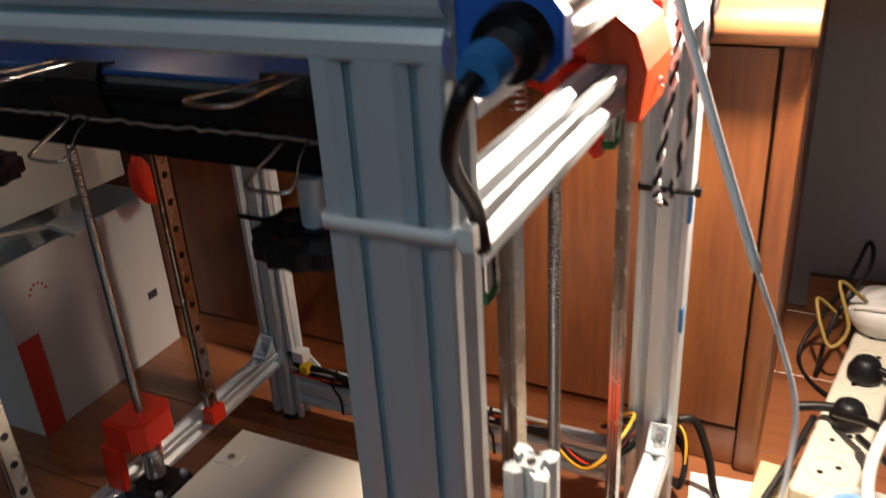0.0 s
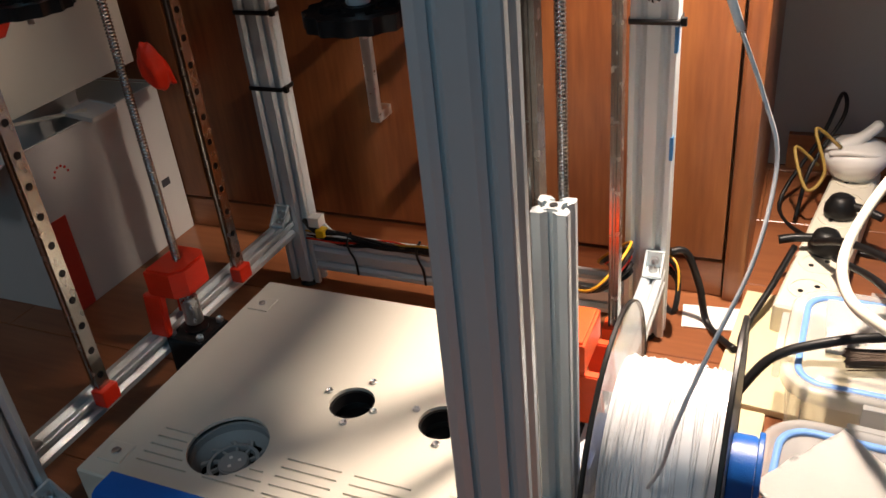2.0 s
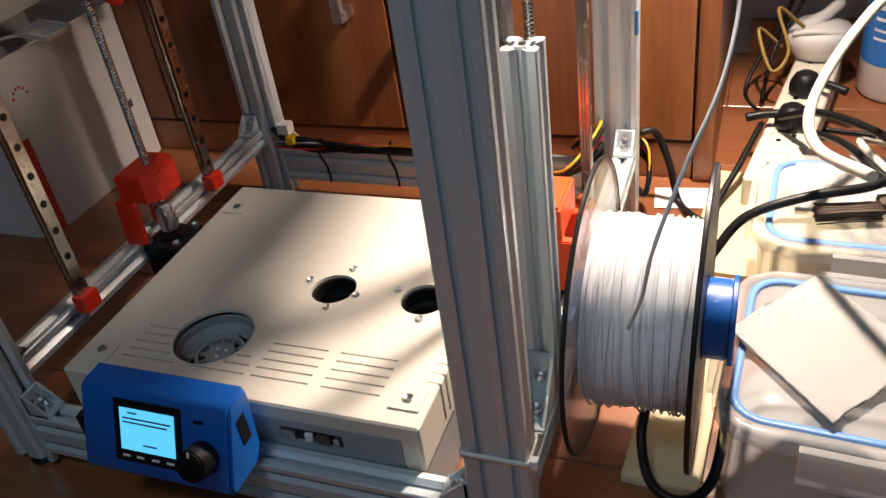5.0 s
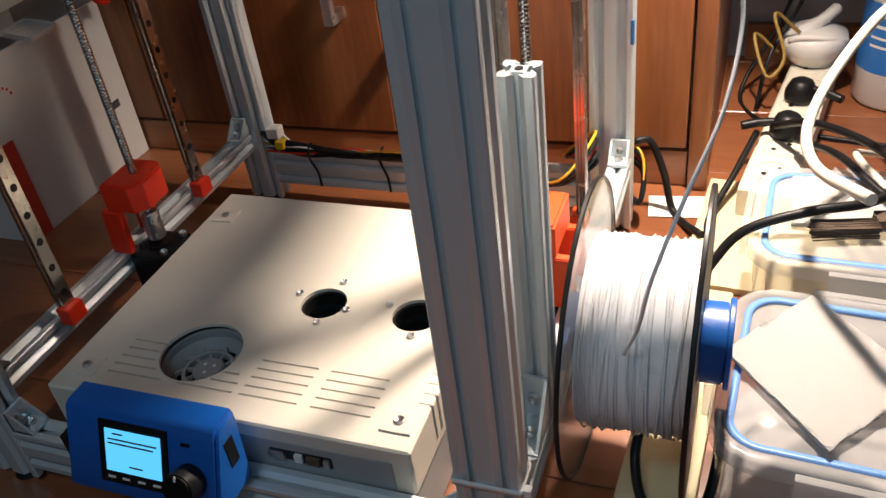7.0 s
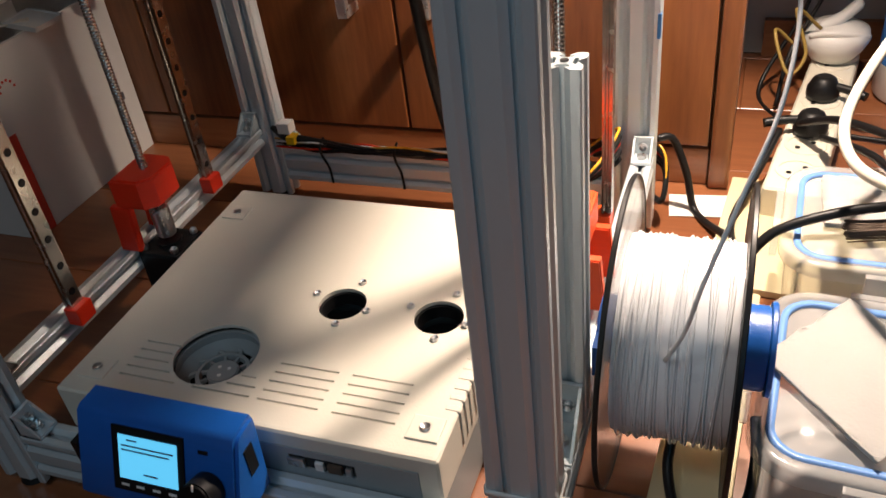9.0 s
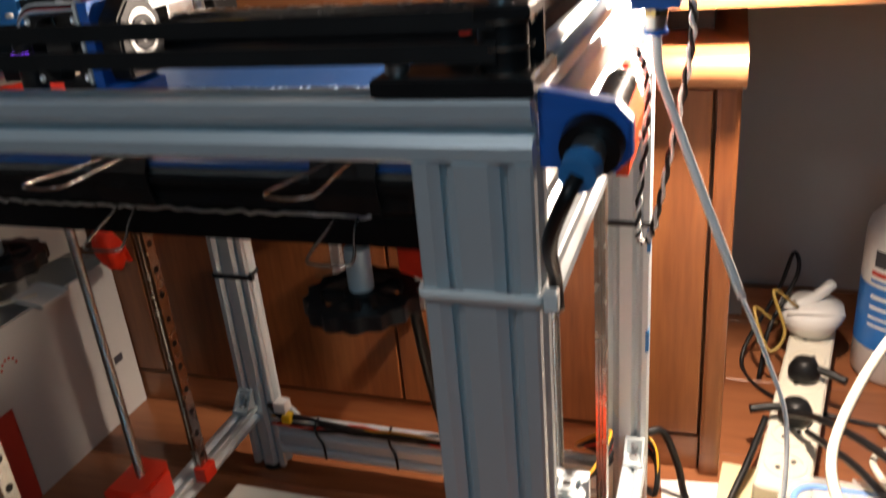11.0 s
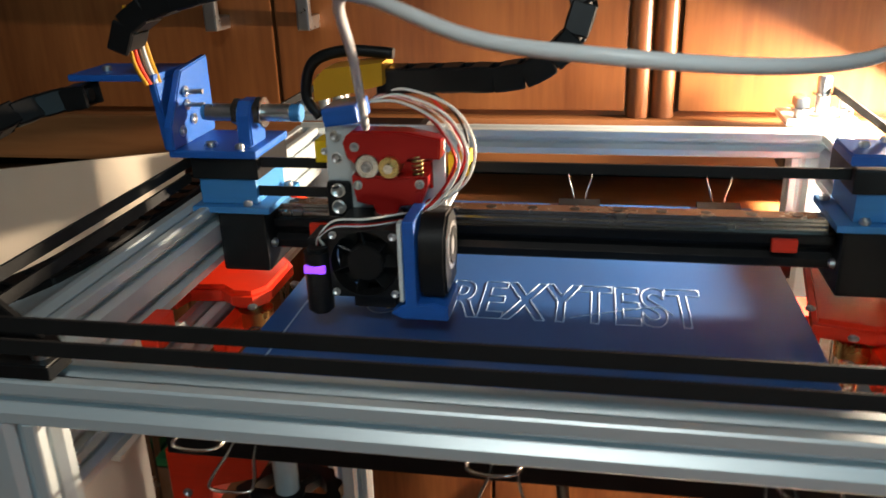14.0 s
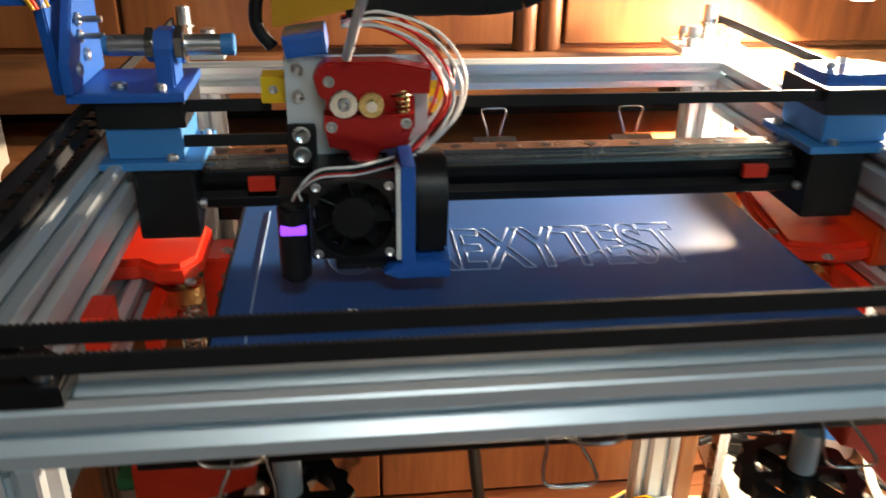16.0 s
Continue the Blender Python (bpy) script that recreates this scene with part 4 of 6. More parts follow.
part("folded_rim", box(0.121, 0.215, -0.010, -0.0005, 0.1702, 0.1722, 0.0004, m=Matrix(((-0.7, -0.714, 0, -0.588), (-0.714, 0.7, 0, 0.494), (0, 0, 1, 0), (0, 0, 0, 1)))), CARDPALE, cb)
bag = thing("red_bag", "crumpled dark red bag leaning beside the boxes", "bag", (-0.76, 0.47, 0.2))
bm = bmesh.new()
bmesh.ops.create_icosphere(bm, subdivisions=4, radius=0.055)
for v in bm.verts:
    n = noise.noise(v.co * 30) * 0.010 + noise.noise(v.co * 75) * 0.004
    v.co = Vector((v.co.x * 0.30, v.co.y * 0.30 - v.co.z * 0.2, v.co.z * 0.52 - abs(v.co.y) * 0.3)) * (1 + n / 0.055) + Vector((-0.612, 0.472, 0.208))
smooth(bm, 80)
part("fabric", bm, RED, bag)

# ---- bottles ----


def bottle(x, y, r, h, label, shade):
    b = thing("bottle", label, "bottle", (x, y, FLOOR), "bottles")
    p = [(0.001, 0.001), (r - 0.004, 0.001), (r, 0.006), (r, h * 0.745), (r * 0.94, h * 0.785), (r * 0.75, h * 0.83), (r * 0.48, h * 0.862), (r * 0.44, h * 0.87), (r * 0.44, h * 0.885), (0.001, h * 0.885)]
    part("body", smooth(lathe(p, (x, y, FLOOR + 0.0003), 2, 48), 50), WHITE, b)
    part("cap", smooth(lathe([(0.001, h), (r * 0.50, h), (r * 0.54, h - 0.002), (r * 0.54, h * 0.888), (0.001, h * 0.888)], (x, y, FLOOR), 2, 40), 50), WHITE, b)
    part("label", smooth(lathe([(r + 0.0004, h * 0.18), (r + 0.0004, h * 0.50)], (x, y, FLOOR), 2, 48)), shade, b, "printed blue label band")
    part("label", smooth(lathe([(r + 0.0004, h * 0.505), (r + 0.0004, h * 0.70)], (x, y, FLOOR), 2, 48)), PAPER, b, "white label with printed bars")
    for k, (za, zb, a0, a1, m) in enumerate(((0.60, 0.68, 215, 240, INKGREY), (0.555, 0.577, 212, 262, INKRED), (0.52, 0.535, 212, 258, LABELBLUE), (0.44, 0.46, 215, 255, PAPER), (0.39, 0.405, 215, 250, PAPER), (0.34, 0.352, 215, 258, PAPER), (0.30, 0.312, 215, 252, PAPER))):
        bm = bmesh.new()
        rows = []
        for i in range(9):
            a = radians(a0 + (a1 - a0) * i / 8)
            rows.append([bm.verts.new((x + (r + 0.0008) * math.cos(a), y + (r + 0.0008) * math.sin(a), FLOOR + h * z)) for z in (za, zb)])
        for p0, q0 in zip(rows, rows[1:]):
            bm.faces.new((p0[0], q0[0], q0[1], p0[1])).smooth = True
        part("print_bar", bm, m, b)
    return b


bottle(0.266, 0.757, 0.048, 0.255, "white plastic bottle with a blue and white label", LABELBLUE)
bottle(0.285, 0.600, 0.034, 0.215, "smaller white plastic bottle with a blue label", LABELBLUE)

# ---- heated bed ----
BX0, BX1, BY0, BY1, BZ = -0.371, -0.071, 0.084, 0.390, 0.448
bed = thing("print_bed", "blue print surface on a black heated bed, clipped at the edges", "print bed", (-0.225, 0.23, 0.43))
part("print_surface", box(BX0, BX1, BY0, BY1, BZ - 0.0025, BZ, 0.0008), BEDBLUE, bed, "matt blue print sheet")
part("glass_plate", box(BX0 + 0.001, BX1 - 0.001, BY0 + 0.001, BY1 - 0.001, BZ - 0.0065, BZ - 0.0027, 0.0008), SMOKE, bed)
part("heater_plate", box(BX0 - 0.004, BX1 + 0.004, BY0 - 0.003, BY1 + 0.003, BZ - 0.011, BZ - 0.0067, 0.001), BLACK, bed)
part("insulation", box(BX0 + 0.004, BX1 - 0.004, BY0 + 0.001, BY1 - 0.004, 0.4252, BZ - 0.0112, 0.002), BLACK, bed)
pts = [(BX0 + 0.02 + 0.0045 * k, BY0 - 0.0008 - 0.0012 * rng.random(), 0.4238 + 0.0018 * rng.random()) for k in range(58)]
part("foil_edge", tube(pts, 0.0010, 5, 2), ZINC, bed, "crinkled foil edge")
for y in (BY0 + 0.012, BY1 - 0.03):
    bar = part("support_bar", box(-0.400, -0.046, y - 0.010, y + 0.010, BZ - 0.040, 0.4230, 0.001), BLACKALU, bed)
    for x in (-0.388, -0.058):
        screw((x, y - 0.001, 0.4230), (0, 0, 1), 0.0050, 0.0045, bar)
part("support_bar", box(-0.235, -0.215, BY0 + 0.0225, BY1 - 0.041, BZ - 0.040, 0.4225, 0.001), BLACKALU, bed)
part("bed_cable", tube([(-0.20, 0.36, 0.425), (-0.20, 0.38, 0.39), (-0.215, 0.392, 0.30), (-0.205, 0.395, 0.15), (-0.19, 0.40, 0.05), (-0.17, 0.40, 0.02)], 0.0058, 12), BLACK, bed, "black sleeved bed cable")


def trace(pts, r=0.0007):
    return tube([(x, y, BZ + 0.0003) for x, y in pts], r, 5, 3)


# outlined lettering printed on the bed
def letters(word, x0, x1, y, parent):
    cu = bpy.data.curves.new("lettering", "FONT")
    cu.body, cu.size, cu.align_x, cu.offset = word, 0.052, "LEFT", 0.0010
    ob = new("lettering", cu)
    me = bpy.data.meshes.new_from_object(ob.evaluated_get(bpy.context.evaluated_depsgraph_get()))
    bpy.data.objects.remove(ob)
    src = bmesh.new()
    src.from_mesh(me)
    xs = [v.co.x for v in src.verts]
    k = (x1 - x0) / (max(xs) - min(xs))
    out = bmesh.new()
    for e in src.edges:
        if len(e.link_faces) == 1:
            a, b = (Vector((x0 + (v.co.x - min(xs)) * k, y + v.co.y * 1.35, BZ + 0.0001)) for v in e.verts)
            if (b - a).length > 1e-5:
                tube([a, b], 0.00042, 5, 1, out, smoothen=False)
    src.free()
    return part("printed_outline", out, SCRAPE, parent, "thin outlined letters printed on the sheet")


letters("COREXYTEST", -0.322, -0.126, 0.181, bed)
part("prime_line", trace([(-0.356, 0.116), (-0.3562, 0.2), (-0.356, 0.266)], 0.0006), SCRAPE, bed)
part("stray_thread", trace([(-0.20, 0.185), (-0.17, 0.198), (-0.150, 0.204), (-0.143, 0.195)], 0.0003), SCRAPE, bed)
part("stray_thread", trace([(-0.3125, 0.142), (-0.310, 0.1425), (-0.3075, 0.1420)], 0.0008), PAPER, bed)


def binder_clip(x, y, s):
    """A black spring clip with wire handles over the bed's edge. s: -1 front edge, +1 rear edge."""
    c = thing("binder_clip", "black binder clip with wire handles on the bed edge", "clip", (x, y, BZ - 0.02), "binder clips")
    pts = [(0.0, 0.0015), (0.010, 0.0035), (0.0135, -0.004), (0.0135, -0.012), (0.010, -0.022), (0.0, -0.0205), (0.0, -0.0195), (0.009, -0.0205), (0.012, -0.012), (0.012, -0.004), (0.009, 0.002), (0.0, 0.0005)]
    m = Matrix(((0, 0, 1, x - 0.016), (s, 0, 0, y - s * 0.008), (0, 1, 0, BZ), (0, 0, 0, 1)))
    part("spring_body", prism(pts, 0.032, m), BLACK, c)
    for zz, dz in ((0.0035, 0.006), (-0.0225, -0.030)):
        yb = y + s * 0.003
        h = [(0.75 * a, b, f) for a, b, f in [(-0.006, 0.0, 0), (-0.008, 0.010, 0.35), (-0.0115, 0.018, 0.75), (-0.011, 0.024, 0.98), (0.0, 0.0255, 1.0), (0.011, 0.024, 0.98), (0.0115, 0.018, 0.75), (0.008, 0.010, 0.35), (0.006, 0.0, 0)]]
        if s < 0:
            out, drop = (2.0, 0.003) if dz > 0 else (1.0, -0.012)
            q = [(x + 1.2 * a, yb - out * b - 0.002, BZ + zz + drop * f) for a, b, f in h]
        elif dz < 0:
            q = [(x + a, yb + 0.001 + 0.45 * b, BZ + zz - 0.016 * f) for a, b, f in h]
        else:
            q = [(x + a, yb + 0.15 * b, BZ + zz + 0.020 * f) for a, b, f in h]
        part("wire_handle", tube(q, 0.0008, 6, 4), STEEL, c, "bent wire handle")
    return c


for x in (-0.352, -0.225, -0.105):
    binder_clip(x, BY0, -1)
for x in (-0.330, -0.200, -0.095):
    binder_clip(x, BY1, 1)


def thumb_wheel(x, y):
    w = thing("levelling_wheel", "black ridged levelling wheel on a spacer under the bed", "wheel", (x, y, 0.385), "levelling wheels")
    z = 0.3805
    n = 72
    rim = []
    for zz in (z - 0.004, z + 0.004):
        rim.append([Vector((x + (0.0274 + 0.0013 * math.cos(14 * 2 * math.pi * k / n)) * math.cos(2 * math.pi * k / n), y + (0.0274 + 0.0013 * math.cos(14 * 2 * math.pi * k / n)) * math.sin(2 * math.pi * k / n), zz)) for k in range(n)])
    inn = [[Vector((x + 0.0200 * math.cos(2 * math.pi * k / n), y + 0.0200 * math.sin(2 * math.pi * k / n), zz)) for k in range(n)] for zz in (z + 0.004, z - 0.004)]
    part("rim", smooth(loft([rim[0], rim[1], inn[0], inn[1], rim[0]], cap0=False, cap1=False), 40), BLACK, w)
    part("hub", cyl((x, y, z - 0.005), (x, y, z + 0.0052), 0.009, seg=24), BLACK, w)
    for k in range(6):
        part("spoke", box(0.0085, 0.0205, -0.0025, 0.0025, z - 0.003, z + 0.003, 0.0006, m=Matrix.Translation((x, y, 0)) @ pose(0, 0, 0, 0, 0, 60 * k)), BLACK, w)
    part("spacer", smooth(cyl((x, y, z + 0.0055), (x, y, BZ - 0.0402), 0.0062, seg=24, bevel=0.0005)), ALU, w, "aluminium spacer")
    part("screw_tip", cyl((x, y, z - 0.012), (x, y, z - 0.0052), 0.002, seg=12), ZINC, w)
    return w


for x, y in ((-0.106, 0.086), (-0.340, 0.093), (-0.22, 0.345)):
    thumb_wheel(x, y)

# ---- lift carriages: printed arms between bed and rails ----
for s, x in ((1, -0.4195), (-1, -0.0205)):
    mt = RED
    for y in (0.104, 0.304):
        cr = thing("lift_carriage", "red printed arm on a green-ended rail carriage, holding the bed", "carriage", (x, y, 0.3910), "lift carriages")
        a, b = sorted((x + s * 0.0086, x + s * 0.0160))
        part("slider", box(a, b, y - 0.0135, y + 0.0135, 0.3630, 0.3950, 0.001), STEEL, cr)
        for z in (0.3570, 0.3950):
            part("end_cap", box(a, b, y - 0.0135, y + 0.0135, z + 0.0003, z + 0.0055, 0.001), GREEN, cr, "green end cap")
        a2 = x + s * 0.0162
        pts = [(0, 0.3530), (0.004, 0.3510), (0.020, 0.3690), (0.024, 0.3870), (0.050, 0.3950), (0.050, 0.4075), (0, 0.4075)]
        m = Matrix(((s, 0, 0, a2), (0, 0, 1, y - 0.016), (0, 1, 0, 0), (0, 0, 0, 1)))
        arm = part("arm", prism(pts, 0.032, m, bevel=0.001), mt, cr)
        for dy, z in ((-0.0105, 0.3830), (0.0105, 0.3830), (-0.0105, 0.3650), (0.002, 0.3770)):
            screw((a2 + s * 0.010, y - 0.016, z), (0, -1, 0), 0.0024, 0.0018, arm)
    # nut arm round the lead screw
    xs = -0.400 if s > 0 else -0.040
    na = thing("nut_arm", "glossy red printed arm round the lead screw nut beside the bed", "bracket", (xs, 0.211, 0.4310), "nut arms")
    out = [(-0.012, 0.000), (-0.012, 0.040), (-0.002, 0.054), (0.010, 0.056), (0.020, 0.046), (0.052, 0.046), (0.060, 0.036), (0.060, -0.014), (0.044, -0.020), (0.040, -0.006), (0.020, -0.004), (0.010, -0.012), (-0.004, -0.012)]
    if s < 0:
        out = [(-0.027, -0.010), (-0.019, 0.040), (-0.012, 0.084), (-0.004, 0.089), (0.006, 0.086), (0.012, 0.066), (0.034, 0.050), (0.034, -0.014), (0.004, -0.018)]
    m = Matrix(((-s, 0, 0, xs), (0, 1, 0, 0.211), (0, 0, 1, 0.4350), (0, 0, 0, 1)))
    part("plate", prism(out, 0.012, m, bevel=0.003), mt, na)
    part("web", box(min(xs - s * 0.014, xs - s * 0.006), max(xs - s * 0.014, xs - s * 0.006), 0.175, 0.247, 0.4090, 0.4310, 0.001), mt, na)
    part("nut", smooth(cyl((xs, 0.211, 0.4210), (xs, 0.211, 0.4312), 0.011, seg=24)), BRASS, na)
    for dx, dy in ((0.024, 0.010), (0.010, -0.026)):
        xx, yy = xs + s * dx, 0.211 + dy
        bm = bmesh.new()
        tube([(xx + 0.0045 * math.cos(t * 0.7), yy + 0.0045 * math.sin(t * 0.7), 0.4105 + 0.00038 * t) for t in range(54)], 0.0007, 5, 1, bm, smoothen=False)
        part("spring", bm, STEEL, na, "steel coil spring")
        screw((xx, yy, 0.4436), (0, 0, 1), 0.003, 0.002, na)

# ---- moving gantry ----
GY = 0.222
gan = thing("gantry", "black crossbeam with a steel linear rail and printed end blocks", "gantry", (-0.22, GY, 0.48))
gb = extrusion("crossbeam", 1, 1, (-0.386, GY + 0.01, 0.479), (-0.056, GY + 0.01, 0.479), gan, BLACKALU)
pts = [(-6, 0), (6, 0), (6, 2.6), (5, 3.6), (5, 5), (6, 6), (6, 8), (-6, 8), (-6, 6), (-5, 5), (-5, 3.6), (-6, 2.6)]
m = Matrix(((0, 0, 1, -0.384), (1, 0, 0, GY + 0.010), (0, 1, 0, 0.4892), (0, 0, 0, 1)))
rl = part("rail_bar", prism([(u / 1000, v / 1000) for u, v in pts], 0.325, m), RAIL, gan, "steel linear rail")
for k in range(13):
    x = -0.375 + 0.025 * k
    part("bolt_hole", cyl((x, GY + 0.010, 0.49725), (x, GY + 0.010, 0.4974), 0.0031, seg=14), BLACK, rl)
for x in (-0.3545, -0.083):
    part("red_clip", box(x - 0.007, x + 0.007, GY - 0.0045, GY - 0.0003, 0.4795, 0.4870, 0.0008), RED, gan, "small red printed clip")
for s, xa, xb in ((-1, -0.417, -0.3865), (1, -0.0555, -0.0245)):
    part("end_block", box(xa, xb, GY - 0.012, GY + 0.036, 0.4575, 0.4962, 0.002), BLACK, gan, "black printed end block")
    a, b = (xa - 0.014, xb + 0.005) if s < 0 else (xa - 0.005, xb + 0.014)
    bk = part("belt_mount", box(a, b, GY - 0.016, GY + 0.040, 0.4964, 0.5005, 0.001), CYAN, gan, "light blue printed mount")
    a2, b2 = (xa - 0.010, xb - 0.004) if s < 0 else (xa + 0.004, xb + 0.010)
    part("mount_body", box(a2, b2, GY - 0.010, GY + 0.036, 0.5007, 0.5165, 0.0012), CYAN, bk)
    screw(((xb - 0.0095 if s < 0 else xa + 0.0095), GY - 0.0125, 0.5005), (0, 0, 1), 0.003, 0.003, bk)
    screw(((xb + 0.001 if s < 0 else xa - 0.001), GY + 0.030, 0.5005), (0, 0, 1), 0.003, 0.003, bk)
    screw(((xb + 0.0001 if s < 0 else xa - 0.0001), GY - 0.004, 0.474), (s * -1, 0, 0), 0.003, 0.003, gan)
    part("idler_cover", box(a2 - 0.003, b2 + 0.003, GY - 0.012, GY + 0.038, 0.5168, 0.5305, 0.0012), BLACK, gan, "black idler cover")
    for yy in (GY + 0.004, GY + 0.024):
        part("idler", smooth(cyl(((xa + xb) / 2 + s * 0.018, yy, 0.5007), ((xa + xb) / 2 + s * 0.018, yy, 0.5165), 0.0075, seg=24)), STEEL, gan)

# left bracket with proximity sensor and cable chain mount
lb = thing("sensor_bracket", "blue printed bracket carrying a proximity sensor", "bracket", (-0.41, GY, 0.5308))
part("base_plate", box(-0.441, -0.386, GY - 0.016, GY + 0.038, 0.5308, 0.5355, 0.0012), BLUE, lb)
wall = [(-0.018, 0.0), (0.040, 0.0), (0.040, 0.048), (0.004, 0.044), (-0.018, 0.014)]
m = Matrix(((0, 0, 1, -0.4410), (1, 0, 0, GY + 0.0), (0, 1, 0, 0.5357), (0, 0, 0, 1)))
part("upright_plate", prism(wall, 0.005, m, bevel=0.0008), BLUE, lb)
m = Matrix(((0, 0, 1, -0.4490), (1, 0, 0, GY + 0.0), (0, 1, 0, 0.5357), (0, 0, 0, 1)))
part("upright_plate", prism([(-0.006, -0.003), (0.040, -0.003), (0.040, 0.040), (-0.014, 0.040)], 0.005, m, bevel=0.0008), BLUE, lb)
part("top_shelf", box(-0.500, -0.4445, GY - 0.014, GY + 0.030, 0.5759, 0.5799, 0.001), BLUE, lb)
screw((-0.482, GY, 0.5799), (0, 0, 1), 0.003, 0.003, lb)
for y, z in ((GY - 0.006, 0.5450), (GY + 0.010, 0.5490), (GY + 0.004, 0.5670), (GY + 0.004, 0.5590)):
    screw((-0.4359, y, z), (1, 0, 0), 0.0034, 0.002, lb)
for z in (0.5670, 0.5590):
    part("stud", cyl((-0.4355, GY + 0.004, z), (-0.424, GY + 0.004, z), 0.0016, seg=10), ZINC, lb)
lug = [(-0.011, 0.0), (0.011, 0.0), (0.011, 0.019), (0.006, 0.027), (-0.006, 0.027), (-0.011, 0.019)]
m = Matrix(((0, 0, 1, -0.4000), (1, 0, 0, GY + 0.004), (0, 1, 0, 0.5356), (0, 0, 0, 1)))
part("sensor_lug", prism(lug, 0.009, m, bevel=0.001), BLUE, lb)
sn = part("sensor_barrel", smooth(cyl((-0.4225, GY + 0.004, 0.5545), (-0.3690, GY + 0.004, 0.5545), 0.0052, seg=28, bevel=0.0004)), ZINC, lb, "threaded metal sensor barrel")
part("sensor_face", smooth(cyl((-0.3690, GY + 0.004, 0.5545), (-0.3625, GY + 0.004, 0.5545), 0.0054, seg=28, bevel=0.0005)), CYAN, sn, "light blue sensor tip")
part("lock_nut", cyl((-0.3905, GY + 0.004, 0.5545), (-0.3870, GY + 0.004, 0.5545), 0.0092, seg=6), STEEL, sn)
part("lock_washer", ring((-0.3862, GY + 0.004, 0.5545), 0, 0.0095, 0.0054, 0.0006), STEEL, sn)
part("lock_nut", cyl((-0.4045, GY + 0.004, 0.5545), (-0.4010, GY + 0.004, 0.5545), 0.0085, seg=6), STEEL, sn)
part("sensor_cap", cyl((-0.4250, GY + 0.004, 0.5545), (-0.4226, GY + 0.004, 0.5545), 0.0048, seg=20), CYAN, sn)
screw((-0.418, GY - 0.006, 0.5355), (0, 0, 1), 0.0042, 0.003, lb)
screw((-0.398, GY - 0.010, 0.5355), (0, 0, 1), 0.003, 0.003, lb)

# right bracket with filament sensor block
rb = thing("filament_sensor", "blue printed filament sensor block on a gantry bracket", "filament sensor", (0.02, GY, 0.5328))
arm = [(-0.058, -0.014), (-0.020, -0.014), (0.014, -0.024), (0.014, -0.006), (-0.016, 0.022), (-0.058, 0.022)]
m = Matrix(((1, 0, 0, 0), (0, 1, 0, GY), (0, 0, 1, 0.5328), (0, 0, 0, 1)))
part("arm", prism(arm, 0.0065, m, bevel=0.001), BLUE, rb)
for x, y in ((-0.048, 0.002), (-0.034, 0.014)):
    screw((x, GY + y, 0.5393), (0, 0, 1), 0.003, 0.003, rb)
RX, RY = 0.020, GY - 0.030
part("body", box(RX - 0.0115, RX + 0.0115, RY - 0.010, RY + 0.012, 0.4955, 0.5425, 0.0015), BLUE, rb, "blue sensor block")
part("cover", box(RX + 0.0117, RX + 0.0150, RY - 0.009, RY + 0.011, 0.5030, 0.5370, 0.001), CYAN, rb)
for z0, s in ((0.5425, 1), (0.4955, -1)):
    fit = part("fitting", smooth(cyl((RX, RY, z0), (RX, RY, z0 + s * 0.004), 0.0062, seg=6)), BRASS, rb, "brass push fitting")
    part("fitting_neck", smooth(cyl((RX, RY, z0 + s * 0.004), (RX, RY, z0 + s * 0.0105), 0.0055, 0.0048, 24)), ZINC, fit)
    part("collet", smooth(cyl((RX, RY, z0 + s * 0.0105), (RX, RY, z0 + s * 0.0130), 0.0060, seg=24, bevel=0.0004)), BLUE, fit, "blue collet ring")
for z in (0.5010, 0.5150, 0.5310):
    screw((RX + 0.0150, RY - 0.005, z), (1, 0, 0), 0.0024, 0.002, rb)
    part("nut", cyl((RX - 0.0150, RY - 0.004, z), (RX - 0.0117, RY - 0.004, z), 0.003, seg=6), ZINC, rb)

tb = thing("ptfe_tube", "white plastic filament tube looping from sensor to extruder", "tube", (RX, RY, 0.56))
part("tube_run", tube([(-0.3081, 0.1718, 0.5592), (-0.298, 0.1233, 0.6013), (-0.2873, 0.0726, 0.6307), (-0.2607, 0.0214, 0.636), (-0.2232, -0.0150, 0.6286),
    (-0.188, -0.030, 0.626), (-0.150, -0.024, 0.6225), (-0.118, 0.010, 0.6185), (-0.092, 0.056, 0.6165), (-0.067, 0.105, 0.618), (-0.040, 0.150, 0.626),
    (-0.012, 0.182, 0.634), (0.010, 0.194, 0.626), (0.018, 0.194, 0.600), (RX, RY, 0.5550)], 0.0022, 14, 12), TUBEWHITE, tb)
tb = thing("ptfe_tube", "white plastic filament tube hanging from the sensor", "tube", (RX, RY, 0.49))
part("tube_run", tube([(RX, RY, 0.4830), (RX + 0.002, RY + 0.001, 0.463), (0.031, 0.190, 0.4385), (0.047, 0.180, 0.400), (0.0676, 0.168, 0.352)], 0.0024, 14), TUBEWHITE, tb)

# ---- print head ----
HX = -0.302
hd = thing("extruder_assembly", "red extruder with black fans and blue duct on the rail", "extruder", (HX, 0.19, 0.4970))
part("carriage", box(HX - 0.023, HX + 0.023, GY - 0.004, GY + 0.024, 0.4946, 0.5050, 0.001), STEEL, hd)
part("back_plate", box(-0.337, -0.270, 0.1905, 0.1935, 0.5020, 0.5560, 0.0008), ALU, hd, "bare aluminium plate")
part("plate_foot", box(-0.337, -0.270, 0.194, GY + 0.02, 0.5053, 0.5083, 0.0008), ALU, hd)
for x, z in ((-0.331, 0.5500), (-0.331, 0.5374)):
    screw((x, 0.1905, z), (0, -1, 0), 0.0034, 0.002, hd)
